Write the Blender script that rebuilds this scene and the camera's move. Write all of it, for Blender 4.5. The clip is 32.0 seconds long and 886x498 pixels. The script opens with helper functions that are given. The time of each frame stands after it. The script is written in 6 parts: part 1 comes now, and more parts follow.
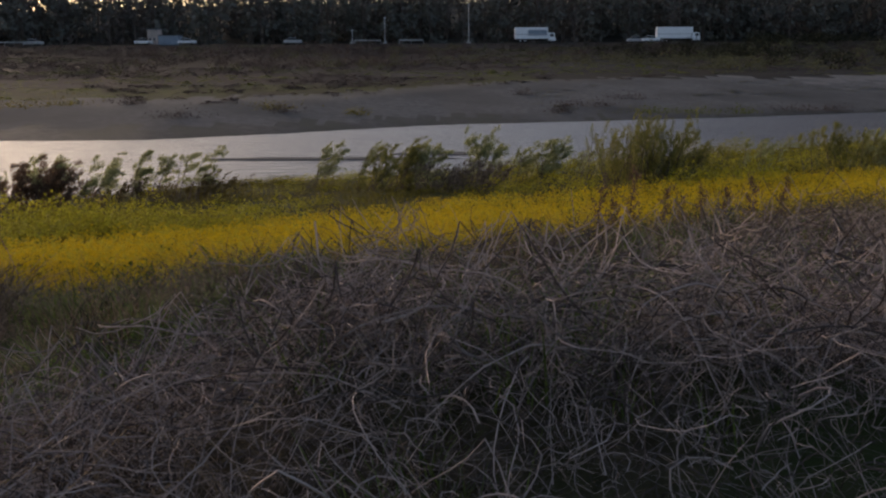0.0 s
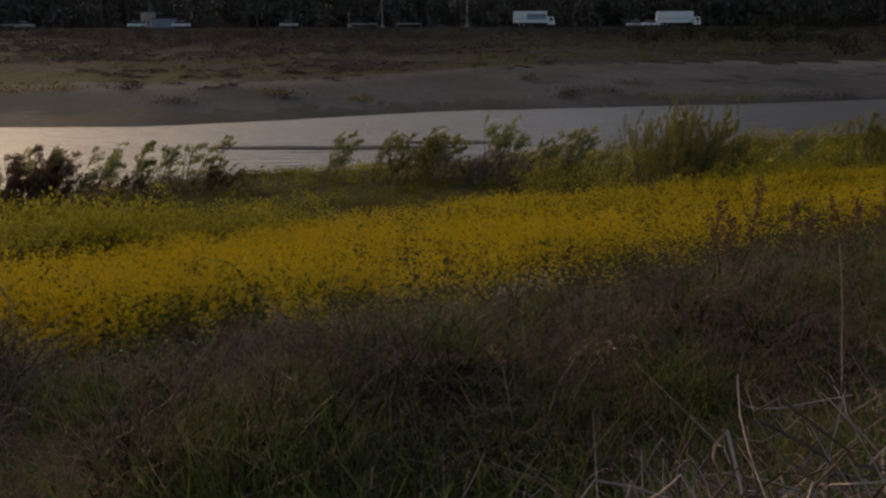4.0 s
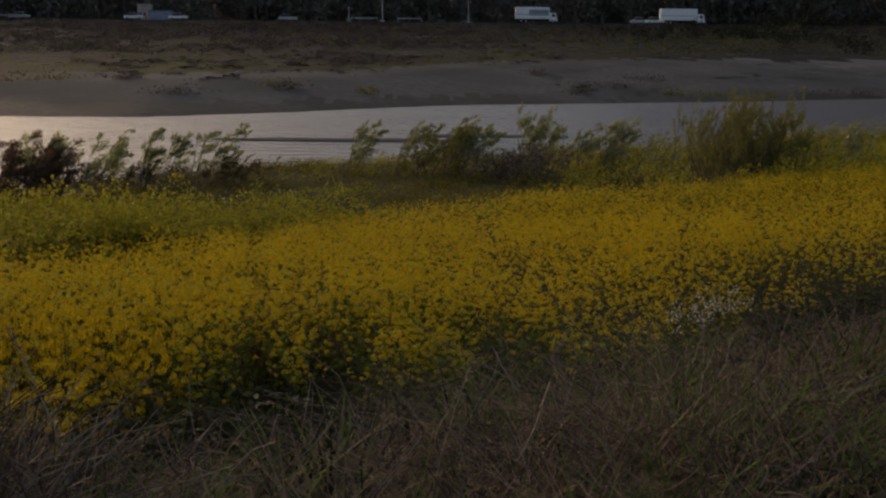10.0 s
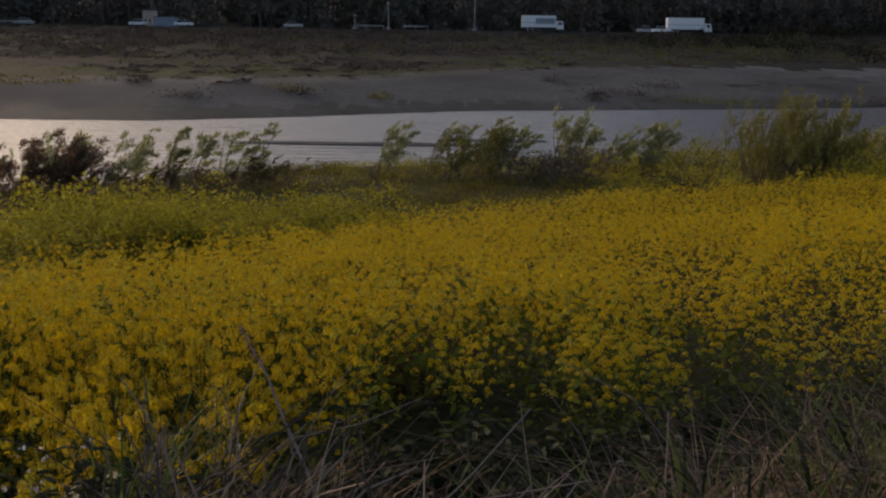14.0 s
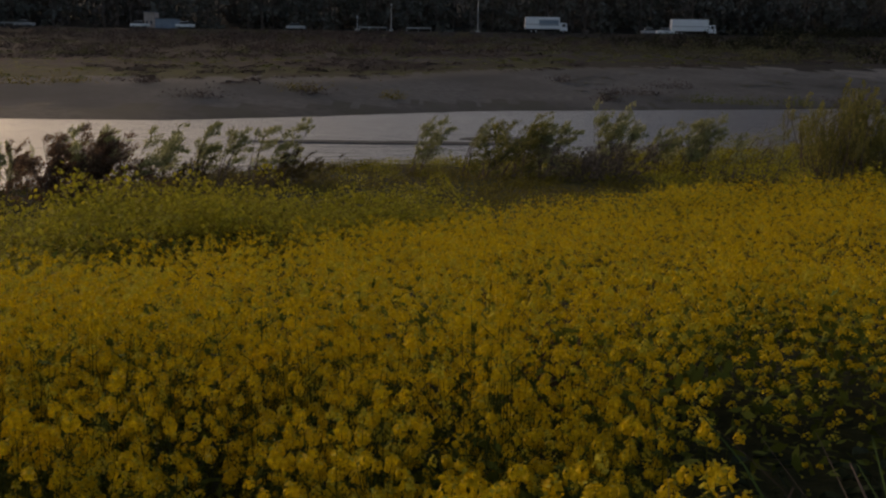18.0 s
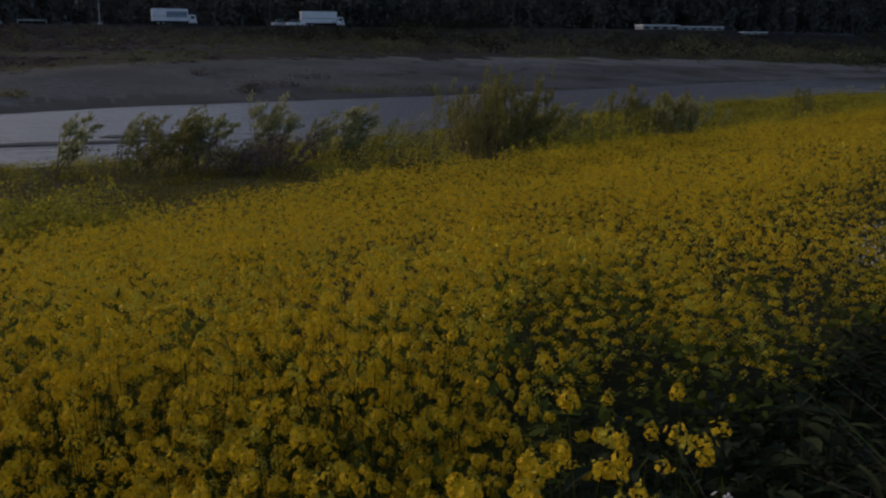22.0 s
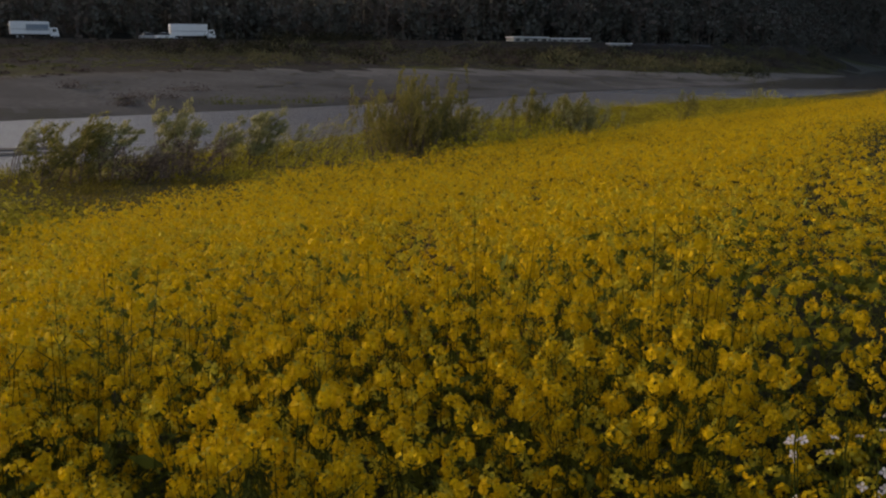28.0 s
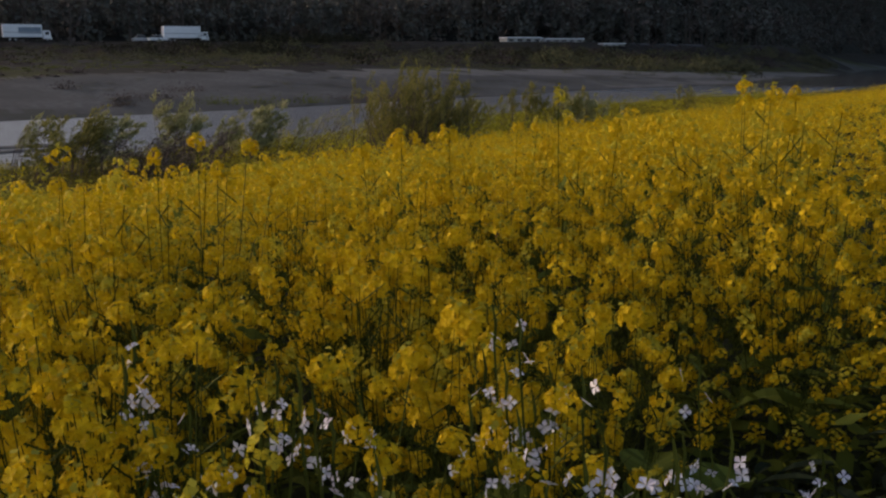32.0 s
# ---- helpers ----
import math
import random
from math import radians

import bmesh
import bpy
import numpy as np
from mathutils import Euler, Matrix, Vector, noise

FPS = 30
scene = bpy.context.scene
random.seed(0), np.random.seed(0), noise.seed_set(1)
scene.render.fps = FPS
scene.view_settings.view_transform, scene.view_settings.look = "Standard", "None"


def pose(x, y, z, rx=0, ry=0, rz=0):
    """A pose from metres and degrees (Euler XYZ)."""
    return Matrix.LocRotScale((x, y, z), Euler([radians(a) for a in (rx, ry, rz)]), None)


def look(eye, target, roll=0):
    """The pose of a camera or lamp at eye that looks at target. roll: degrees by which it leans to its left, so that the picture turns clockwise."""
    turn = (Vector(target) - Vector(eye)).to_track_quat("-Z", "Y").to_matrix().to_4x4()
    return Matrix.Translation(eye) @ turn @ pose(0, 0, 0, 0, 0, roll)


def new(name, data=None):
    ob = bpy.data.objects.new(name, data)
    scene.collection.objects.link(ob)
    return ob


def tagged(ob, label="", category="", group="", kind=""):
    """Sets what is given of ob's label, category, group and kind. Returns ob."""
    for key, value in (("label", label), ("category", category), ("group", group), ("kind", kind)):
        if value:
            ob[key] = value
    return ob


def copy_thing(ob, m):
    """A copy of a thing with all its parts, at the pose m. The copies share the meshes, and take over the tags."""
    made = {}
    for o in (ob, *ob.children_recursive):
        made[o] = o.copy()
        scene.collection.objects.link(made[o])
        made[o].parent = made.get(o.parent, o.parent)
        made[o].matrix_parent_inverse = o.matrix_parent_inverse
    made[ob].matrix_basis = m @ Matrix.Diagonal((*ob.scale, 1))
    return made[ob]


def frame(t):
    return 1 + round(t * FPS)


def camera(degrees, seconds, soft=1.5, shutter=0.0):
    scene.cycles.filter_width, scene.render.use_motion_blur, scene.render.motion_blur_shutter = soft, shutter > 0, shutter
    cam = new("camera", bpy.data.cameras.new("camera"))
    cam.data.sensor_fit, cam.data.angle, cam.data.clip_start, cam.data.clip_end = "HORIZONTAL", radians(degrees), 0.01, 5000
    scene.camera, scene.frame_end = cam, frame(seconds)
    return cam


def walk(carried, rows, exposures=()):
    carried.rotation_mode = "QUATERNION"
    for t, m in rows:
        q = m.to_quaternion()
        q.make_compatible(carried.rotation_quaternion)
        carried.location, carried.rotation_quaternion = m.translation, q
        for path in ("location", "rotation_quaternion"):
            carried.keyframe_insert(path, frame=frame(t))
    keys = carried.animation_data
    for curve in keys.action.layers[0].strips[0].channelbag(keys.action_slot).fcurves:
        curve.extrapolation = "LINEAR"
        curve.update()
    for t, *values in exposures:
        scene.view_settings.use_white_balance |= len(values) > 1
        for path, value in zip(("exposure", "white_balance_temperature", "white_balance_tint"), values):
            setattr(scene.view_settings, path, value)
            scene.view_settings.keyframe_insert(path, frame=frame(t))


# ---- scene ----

# ---------------------------------------------------------------- camera and its walk
cam = camera(49.0, 32.0, soft=2.3)
# seconds, x, y, z, yaw, pitch, roll
PATH = [
    (0, 0.627, -0.204, 6.154, 0.31, -10.68, -0.28),
    (0.5, 0.331, 0.337, 6.202, 0.22, -11.23, -0.12),
    (1, 0.103, 0.932, 6.138, 0.22, -11.40, -0.02),
    (1.5, -0.001, 1.100, 6.161, 0.22, -11.50, -0.13),
    (2, -0.071, 1.244, 6.173, 0.09, -11.29, -0.11),
    (2.5, -0.117, 1.516, 6.179, 0.12, -11.60, -0.10),
    (3, -0.159, 1.594, 6.197, 0.09, -11.70, -0.12),
    (3.5, -0.262, 1.729, 6.205, -0.06, -11.54, -0.11),
    (5.5, -0.764, 2.482, 6.252, -0.11, -12.12, -0.16),
    (6, -0.992, 2.684, 6.277, -0.10, -12.26, -0.29),
    (6.5, -1.254, 2.820, 6.277, -0.11, -12.15, -0.01),
    (7, -1.434, 2.965, 6.275, -0.21, -12.00, 0.02),
    (7.5, -1.514, 3.230, 6.251, -0.22, -12.02, 0.03),
    (8, -1.561, 3.496, 6.170, -0.24, -12.08, 0.12),
    (8.5, -1.596, 3.806, 6.030, -0.30, -11.91, 0.33),
    (9, -1.625, 4.066, 5.900, -0.36, -11.94, 0.46),
    (9.5, -1.626, 4.337, 5.797, -0.42, -11.84, 0.46),
    (10, -1.666, 4.600, 5.725, -0.49, -11.73, 0.50),
    (10.5, -1.839, 4.747, 5.650, -0.48, -11.68, 0.66),
    (11, -2.069, 4.788, 5.573, -0.46, -11.44, 0.75),
    (11.5, -2.219, 4.898, 5.483, -0.45, -11.14, 0.77),
    (12, -2.279, 5.031, 5.404, -0.44, -11.07, 0.63),
    (12.5, -2.311, 5.236, 5.346, -0.46, -11.24, 0.65),
    (13, -2.370, 5.461, 5.333, -0.48, -11.30, 0.55),
    (13.5, -2.536, 5.690, 5.325, -0.50, -11.34, 0.61),
    (14, -2.794, 5.836, 5.336, -0.48, -11.18, 0.77),
    (14.5, -2.987, 6.060, 5.306, -0.61, -11.07, 0.87),
    (16.5, -3.604, 6.692, 5.115, -0.85, -11.20, 0.96),
    (17, -3.766, 6.844, 5.105, -0.70, -11.44, 0.84),
    (17.5, -3.930, 7.006, 5.060, -0.62, -11.39, 0.78),
    (18, -4.092, 7.141, 4.982, -0.62, -10.99, 0.75),
    (18.5, -4.198, 7.256, 4.972, -0.52, -11.31, 0.65),
    (19, -4.252, 7.462, 4.950, -0.47, -11.47, 0.58),
    (19.5, -4.369, 7.478, 4.963, -0.42, -11.30, 0.67),
    (20, -4.440, 7.541, 4.966, -0.41, -11.19, 0.54),
    (20.5, -4.528, 7.495, 4.991, -0.34, -11.33, 0.60),
    (21, -4.581, 7.500, 4.982, -0.30, -11.37, 0.61),
    (21.5, -4.635, 7.464, 4.953, -0.14, -11.33, 0.29),
    (21.6, -4.646, 7.457, 4.947, -3.73, -11.32, 0.23),
    (21.7, -4.657, 7.449, 4.941, -9.72, -11.32, 0.16),
    (21.8, -4.668, 7.442, 4.936, -14.71, -11.31, 0.10),
    (21.9, -4.679, 7.435, 4.930, -18.40, -11.30, 0.04),
    (22, -4.690, 7.428, 4.924, -21.59, -11.30, -0.03),
    (22.5, -4.874, 7.487, 4.882, -28.04, -11.11, -0.04),
    (23, -5.001, 7.541, 4.849, -28.28, -11.07, -0.06),
    (23.5, -5.071, 7.582, 4.795, -28.40, -11.01, -0.09),
    (24, -5.132, 7.630, 4.716, -28.53, -10.94, -0.19),
    (24.5, -5.226, 7.703, 4.666, -28.58, -10.94, -0.17),
    (25, -5.341, 7.780, 4.668, -28.75, -10.89, -0.09),
    (25.5, -5.470, 7.835, 4.674, -28.81, -10.87, -0.18),
    (26, -5.598, 7.891, 4.663, -28.85, -10.82, -0.06),
    (26.5, -5.720, 7.927, 4.644, -28.93, -10.76, -0.17),
    (28.5, -5.867, 8.097, 4.580, -29.10, -10.54, -0.52),
    (29, -5.886, 8.101, 4.578, -29.18, -10.56, -0.59),
    (29.5, -5.919, 8.110, 4.555, -29.24, -10.57, -0.60),
    (30, -5.967, 8.126, 4.477, -29.34, -10.47, -0.35),
    (30.5, -6.020, 8.147, 4.379, -29.41, -10.33, -0.29),
    (31, -6.074, 8.164, 4.318, -29.43, -10.36, -0.36),
    (31.5, -6.112, 8.169, 4.295, -29.42, -10.41, -0.52),
    (32, -6.122, 8.162, 4.261, -29.42, -10.44, -0.80),
]
EXPOSURES = [
    (0.0, 0.95, 6600, 20), (0.5, 1.00, 7200, 20), (1.0, 0.95, 7200, 20), (2.0, 0.42, 7400, 20), (3.0, 0.32, 7400, 20),
    (6.0, 0.85, 7200, 20), (7.0, 0.25, 7200, 20), (8.0, 0.80, 6950, 20), (9.0, 0.80, 6950, 20), (10.0, 0.50, 7200, 20),
    (11.0, 0.12, 7200, 20), (12.0, 0.78, 6800, 20), (13.0, 0.95, 6700, 20), (14.0, 0.75, 6700, 20), (15.5, 0.40, 7200, 20),
    (17.0, 0.90, 6950, 20), (18.0, 0.33, 7200, 20), (19.0, 0.78, 7200, 20), (20.0, 0.22, 7200, 20), (21.0, 0.30, 7200, 20),
    (21.6, 0.30, 7200, 20), (22.0, 0.30, 6000, 20), (23.0, 0.85, 5900, 20), (24.0, 1.00, 5950, 20), (25.0, 1.02, 6400, 20), (26.0, 1.02, 6950, 20),
    (29.0, 1.05, 7400, 20), (30.0, 1.03, 7250, 20), (31.0, 1.00, 6950, 20), (32.0, 1.0, 6750, 20),
]
walk(cam, [(t, pose(x, y, z, 90 + pitch, 0, yaw) @ pose(0, 0, 0, 0, 0, roll)) for t, x, y, z, yaw, pitch, roll in PATH], EXPOSURES)

# ---------------------------------------------------------------- world and sun
SUN_EL, SUN_AZ = 14.0, -45.0
world = bpy.data.worlds.new("dusk_sky")
scene.world = world
world.use_nodes = True
wn, wl = world.node_tree.nodes, world.node_tree.links
sky = wn.new("ShaderNodeTexSky")
sky.sky_type = "NISHITA"
sky.sun_disc = False
sky.sun_elevation, sky.sun_rotation = radians(SUN_EL), radians(SUN_AZ)
sky.dust_density, sky.air_density, sky.ozone_density = 4.0, 1.0, 1.5
wl.new(sky.outputs[0], wn["Background"].inputs[0])
wn["Background"].inputs[1].default_value = 0.1

sun = new("sun", bpy.data.lights.new("sun", "SUN"))
sun.data.energy, sun.data.angle, sun.data.color = 0.5, radians(25), (1.0, 0.83, 0.66)
d = Vector((math.sin(radians(SUN_AZ)) * math.cos(radians(SUN_EL)), math.cos(radians(SUN_AZ)) * math.cos(radians(SUN_EL)), math.sin(radians(SUN_EL))))
sun.matrix_world = look(d * 50, (0, 0, 0))


# ---------------------------------------------------------------- materials
def material(name, a, b, scale=5.0, rough=0.8, bump=0.0, bump_scale=40.0, island=0.0, through_light=0.0, spec=0.06, metal=0.0, dark=None, coarse=None):
    """Two colours mixed by noise at one scale, shaded by a second, coarser one, with some change from piece to piece."""
    m = bpy.data.materials.new(name)
    m.use_nodes = True
    n, l = m.node_tree.nodes, m.node_tree.links
    p = n["Principled BSDF"]
    co = n.new("ShaderNodeTexCoord")
    fine = n.new("ShaderNodeTexNoise")
    fine.inputs["Scale"].default_value, fine.inputs["Detail"].default_value = scale, 5
    l.new(co.outputs["Object"], fine.inputs["Vector"])
    ramp = n.new("ShaderNodeValToRGB")
    ramp.color_ramp.elements[0].position, ramp.color_ramp.elements[1].position = 0.32, 0.68
    ramp.color_ramp.elements[0].color, ramp.color_ramp.elements[1].color = (*a, 1), (*b, 1)
    if island:
        geo = n.new("ShaderNodeNewGeometry")
        mix = n.new("ShaderNodeMix")
        mix.inputs[0].default_value = island
        l.new(fine.outputs[0], mix.inputs[2])
        l.new(geo.outputs["Random Per Island"], mix.inputs[3])
        l.new(mix.outputs[0], ramp.inputs[0])
    else:
        l.new(fine.outputs[0], ramp.inputs[0])
    colour = ramp.outputs[0]
    if dark is not None:
        wide = n.new("ShaderNodeTexNoise")
        wide.inputs["Scale"].default_value, wide.inputs["Detail"].default_value = coarse or scale / 9, 4
        l.new(co.outputs["Object"], wide.inputs["Vector"])
        r2 = n.new("ShaderNodeValToRGB")
        r2.color_ramp.elements[0].position, r2.color_ramp.elements[1].position = 0.4, 0.62
        l.new(wide.outputs[0], r2.inputs[0])
        mix2 = n.new("ShaderNodeMix")
        mix2.data_type = "RGBA"
        l.new(r2.outputs[0], mix2.inputs[0])
        l.new(colour, mix2.inputs[6])
        mix2.inputs[7].default_value = (*dark, 1)
        colour = mix2.outputs[2]
    l.new(colour, p.inputs["Base Color"])
    p.inputs["Roughness"].default_value, p.inputs["Metallic"].default_value = rough, metal
    p.inputs["Specular IOR Level"].default_value = spec
    if bump:
        bn = n.new("ShaderNodeTexNoise")
        bn.inputs["Scale"].default_value, bn.inputs["Detail"].default_value = bump_scale, 6
        l.new(co.outputs["Object"], bn.inputs["Vector"])
        bp = n.new("ShaderNodeBump")
        bp.inputs["Strength"].default_value, bp.inputs["Distance"].default_value = 0.7, bump
        l.new(bn.outputs[0], bp.inputs["Height"])
        l.new(bp.outputs[0], p.inputs["Normal"])
    if through_light:
        tr = n.new("ShaderNodeBsdfTranslucent")
        ms = n.new("ShaderNodeMixShader")
        ms.inputs[0].default_value = through_light
        l.new(colour, tr.inputs[0])
        l.new(p.outputs[0], ms.inputs[1])
        l.new(tr.outputs[0], ms.inputs[2])
        l.new(ms.outputs[0], n["Material Output"].inputs[0])
    return m


M_SOIL = material("soil_and_thatch", (0.0444, 0.0355, 0.0222), (0.1066, 0.0844, 0.0533), 9, 0.95, 0.03, 30, dark=(0.0400, 0.0533, 0.0196), coarse=0.9)
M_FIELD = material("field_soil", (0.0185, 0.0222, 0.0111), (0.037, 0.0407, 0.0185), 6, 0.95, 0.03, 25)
M_BANK = material("bank_grass_ground", (0.035, 0.037, 0.012), (0.075, 0.07, 0.02), 2.5, 0.95, 0.05, 8, dark=(0.0481, 0.0433, 0.024), coarse=0.35)
M_GRAVEL = material("river_gravel", (0.085, 0.083, 0.078), (0.134, 0.13, 0.122), 1.6, 0.95, 0.03, 9, dark=(0.077, 0.075, 0.07), coarse=0.09)
M_SILT = material("wet_silt", (0.042, 0.039, 0.035), (0.085, 0.079, 0.071), 1.2, 0.7, 0.03, 7, dark=(0.05, 0.048, 0.036), coarse=0.15)
M_SAND = material("pale_dry_sand", (0.118, 0.112, 0.104), (0.165, 0.157, 0.146), 1.0, 0.95, 0.03, 7)
M_FARSCRUB = material("far_bank_grass", (0.0195, 0.0180, 0.0128), (0.0323, 0.0285, 0.0203), 0.35, 0.95, 0.2, 0.8, dark=(0.0300, 0.0285, 0.0255), coarse=0.05)
M_FARGREEN = material("far_green_grass", (0.036, 0.041, 0.011), (0.066, 0.07, 0.017), 0.5, 0.95, 0.15, 0.9, dark=(0.028, 0.027, 0.017), coarse=0.08)
M_FARDARK = material("far_bank_thicket", (0.0187, 0.0158, 0.0130), (0.0324, 0.0266, 0.0223), 0.25, 0.95, 0.2, 0.7, dark=(0.0374, 0.0353, 0.0331), coarse=0.035)
M_BED = material("river_bed", (0.06, 0.06, 0.05), (0.1, 0.1, 0.08), 1, 0.9)
M_PETAL = material("yellow_petal", (0.5, 0.338, 0.008), (0.64, 0.465, 0.014), 30, 0.6, island=0.7, through_light=0.35)
M_PALE = material("pale_bud", (0.2587, 0.2500, 0.0278), (0.4163, 0.3700, 0.0416), 30, 0.6, island=0.6, through_light=0.3)
M_STEM = material("green_stem", (0.048, 0.062, 0.01), (0.09, 0.108, 0.018), 12, 0.6, island=0.5, through_light=0.15)
M_LEAF = material("rape_leaf", (0.08, 0.1, 0.016), (0.155, 0.178, 0.029), 14, 0.8, island=0.5, through_light=0.25)
M_WHITE = material("white_petal", (0.66, 0.60, 0.66), (0.85, 0.83, 0.85), 40, 0.6, island=0.5, through_light=0.3)
M_VINE = material("dry_vine", (0.08, 0.063, 0.056), (0.36, 0.29, 0.255), 18, 0.85, 0.002, 160, island=0.7)
M_REED = material("dead_reed", (0.07, 0.053, 0.042), (0.27, 0.21, 0.165), 16, 0.85, 0.002, 160, island=0.75)
M_TWIG = material("brown_twig", (0.0600, 0.0420, 0.0336), (0.2040, 0.1440, 0.1140), 14, 0.85, 0.002, 160, island=0.7)
M_STRAW = material("dry_straw", (0.11, 0.0799, 0.045), (0.34, 0.259, 0.155), 8, 0.8, island=0.75, through_light=0.15)
M_THATCH = material("matted_dead_grass", (0.06, 0.04, 0.024), (0.22, 0.155, 0.092), 6, 0.85, island=0.75, through_light=0.1)
M_GRASS = material("green_grass", (0.058, 0.09, 0.02), (0.14, 0.185, 0.042), 6, 0.6, island=0.7, through_light=0.25)
M_OLIVE = material("olive_weeds", (0.22, 0.19, 0.022), (0.36, 0.3, 0.036), 3, 0.7, island=0.6, through_light=0.4)
M_WILLOW = material("willow_leaf", (0.19, 0.2, 0.09), (0.42, 0.42, 0.21), 5, 0.6, island=0.7, through_light=0.45)
M_OLIVEB = material("olive_willow_leaf", (0.13, 0.13, 0.036), (0.28, 0.26, 0.08), 3, 0.65, island=0.7, through_light=0.45)
# leaf green far below M_LEAF and M_GRASS: shade is put into the colour
M_SHADE = material("shaded_leaf", (0.016, 0.022, 0.009), (0.042, 0.05, 0.02), 8, 0.6, island=0.6, through_light=0.15)
M_BROWNW = material("brown_bank_weeds", (0.055, 0.042, 0.016), (0.13, 0.1, 0.034), 2.5, 0.75, island=0.6, through_light=0.25)
M_MOSS = material("dull_olive_weeds", (0.095, 0.085, 0.014), (0.2, 0.165, 0.026), 2.5, 0.7, island=0.6, through_light=0.35)
M_LIME = material("lime_olive_weeds", (0.235, 0.215, 0.02), (0.4, 0.36, 0.034), 3, 0.7, island=0.6, through_light=0.4)
M_GLOW = material("pale_yellow_petal", (0.39, 0.33, 0.022), (0.54, 0.46, 0.04), 30, 0.6, island=0.7, through_light=0.35)
M_RUST = material("withered_leaf", (0.1, 0.062, 0.04), (0.21, 0.135, 0.085), 5, 0.7, island=0.7, through_light=0.4)
M_BARK = material("grey_bark", (0.07, 0.055, 0.045), (0.16, 0.13, 0.11), 12, 0.9, 0.01, 40)
M_SCRUB = material("far_scrub_leaf", (0.075, 0.078, 0.04), (0.125, 0.125, 0.066), 0.5, 0.8, island=0.5, through_light=0.3)
M_SCRUBY = material("far_flower_scrub", (0.088, 0.105, 0.017), (0.14, 0.155, 0.027), 0.5, 0.8, island=0.7, through_light=0.15)
M_SCRUBB = material("far_bare_scrub", (0.058, 0.046, 0.043), (0.094, 0.077, 0.07), 0.5, 0.9, island=0.5, through_light=0.3)
M_THICKET = material("dark_thicket_leaf", (0.018, 0.019, 0.012), (0.042, 0.042, 0.025), 0.4, 0.9, island=0.7, through_light=0.1)
M_WOOD = material("woodland_leaf", (0.095, 0.096, 0.083), (0.14, 0.139, 0.118), 0.25, 0.9, island=0.4, through_light=0.1)
M_WOODB = material("woodland_twigs", (0.09, 0.074, 0.064), (0.13, 0.108, 0.092), 0.25, 0.9, island=0.4)
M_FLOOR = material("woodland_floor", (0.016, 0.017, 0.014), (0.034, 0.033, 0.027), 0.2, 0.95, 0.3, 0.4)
M_PAINT = material("white_vehicle_paint", (0.80, 0.81, 0.82), (0.88, 0.89, 0.90), 1.5, 0.35, spec=0.5)
M_GLASS = material("vehicle_glass", (0.03, 0.04, 0.05), (0.06, 0.07, 0.08), 2, 0.08, spec=0.6)
M_RUBBER = material("tyre_rubber", (0.015, 0.015, 0.015), (0.03, 0.03, 0.03), 10, 0.85)
M_ASPHALT = material("levee_asphalt", (0.045, 0.045, 0.047), (0.07, 0.07, 0.072), 3, 0.9, 0.01, 30)
M_PLASTER = material("pale_plaster", (0.50, 0.38, 0.33), (0.60, 0.47, 0.41), 1, 0.85, dark=(0.36, 0.31, 0.27), coarse=0.3)
M_ROOF = material("grey_roof", (0.12, 0.13, 0.15), (0.18, 0.19, 0.21), 2, 0.7, spec=0.3)
M_STEEL = material("galvanised_steel", (0.38, 0.39, 0.40), (0.5, 0.5, 0.5), 4, 0.5, metal=0.4)
M_CONC = material("pale_concrete", (0.38, 0.38, 0.37), (0.5, 0.5, 0.49), 1.2, 0.85, dark=(0.3, 0.3, 0.29), coarse=0.25)


# ---------------------------------------------------------------- helpers of the place
CA, SA = math.cos(radians(26)), math.sin(radians(26))
WATER = 0.9
rng = np.random.default_rng(5)


def across(x, y):
    """Distance across the near bank, from the path at its top towards the river."""
    return y * CA - x * SA


def interp(v, *pairs):
    return np.interp(v, pairs[0::2], pairs[1::2])


def near_edge(x):
    return interp(x, -900, -250, -120, -8, -40, 24, -22, 34, -15, 38.5, -12, 42, -10, 44, -7, 45.2, -3.5, 46.6, 3.3, 50, 8.6, 52, 20, 58.5, 30, 66, 48, 75, 60, 79, 87, 88, 150, 118, 260, 180, 600, 360, 1500, 470)


def far_edge(x):
    return interp(x, -900, -40, -200, 55, -80, 68, -34, 70.2, -22, 70.4, -13, 76.5, -6.6, 82.2, 0, 87.5, 12, 91.5, 30, 98, 46, 106, 64, 113, 88, 127, 115, 137, 142, 149, 214, 200, 261, 218, 300, 246, 400, 322, 520, 402, 700, 465, 1500, 560)


def levee_line(x):
    return interp(x, -900, 190, -300, 236, 60, 232, 150, 223, 215, 245, 300, 272, 400, 345, 520, 424, 700, 490, 1500, 600)


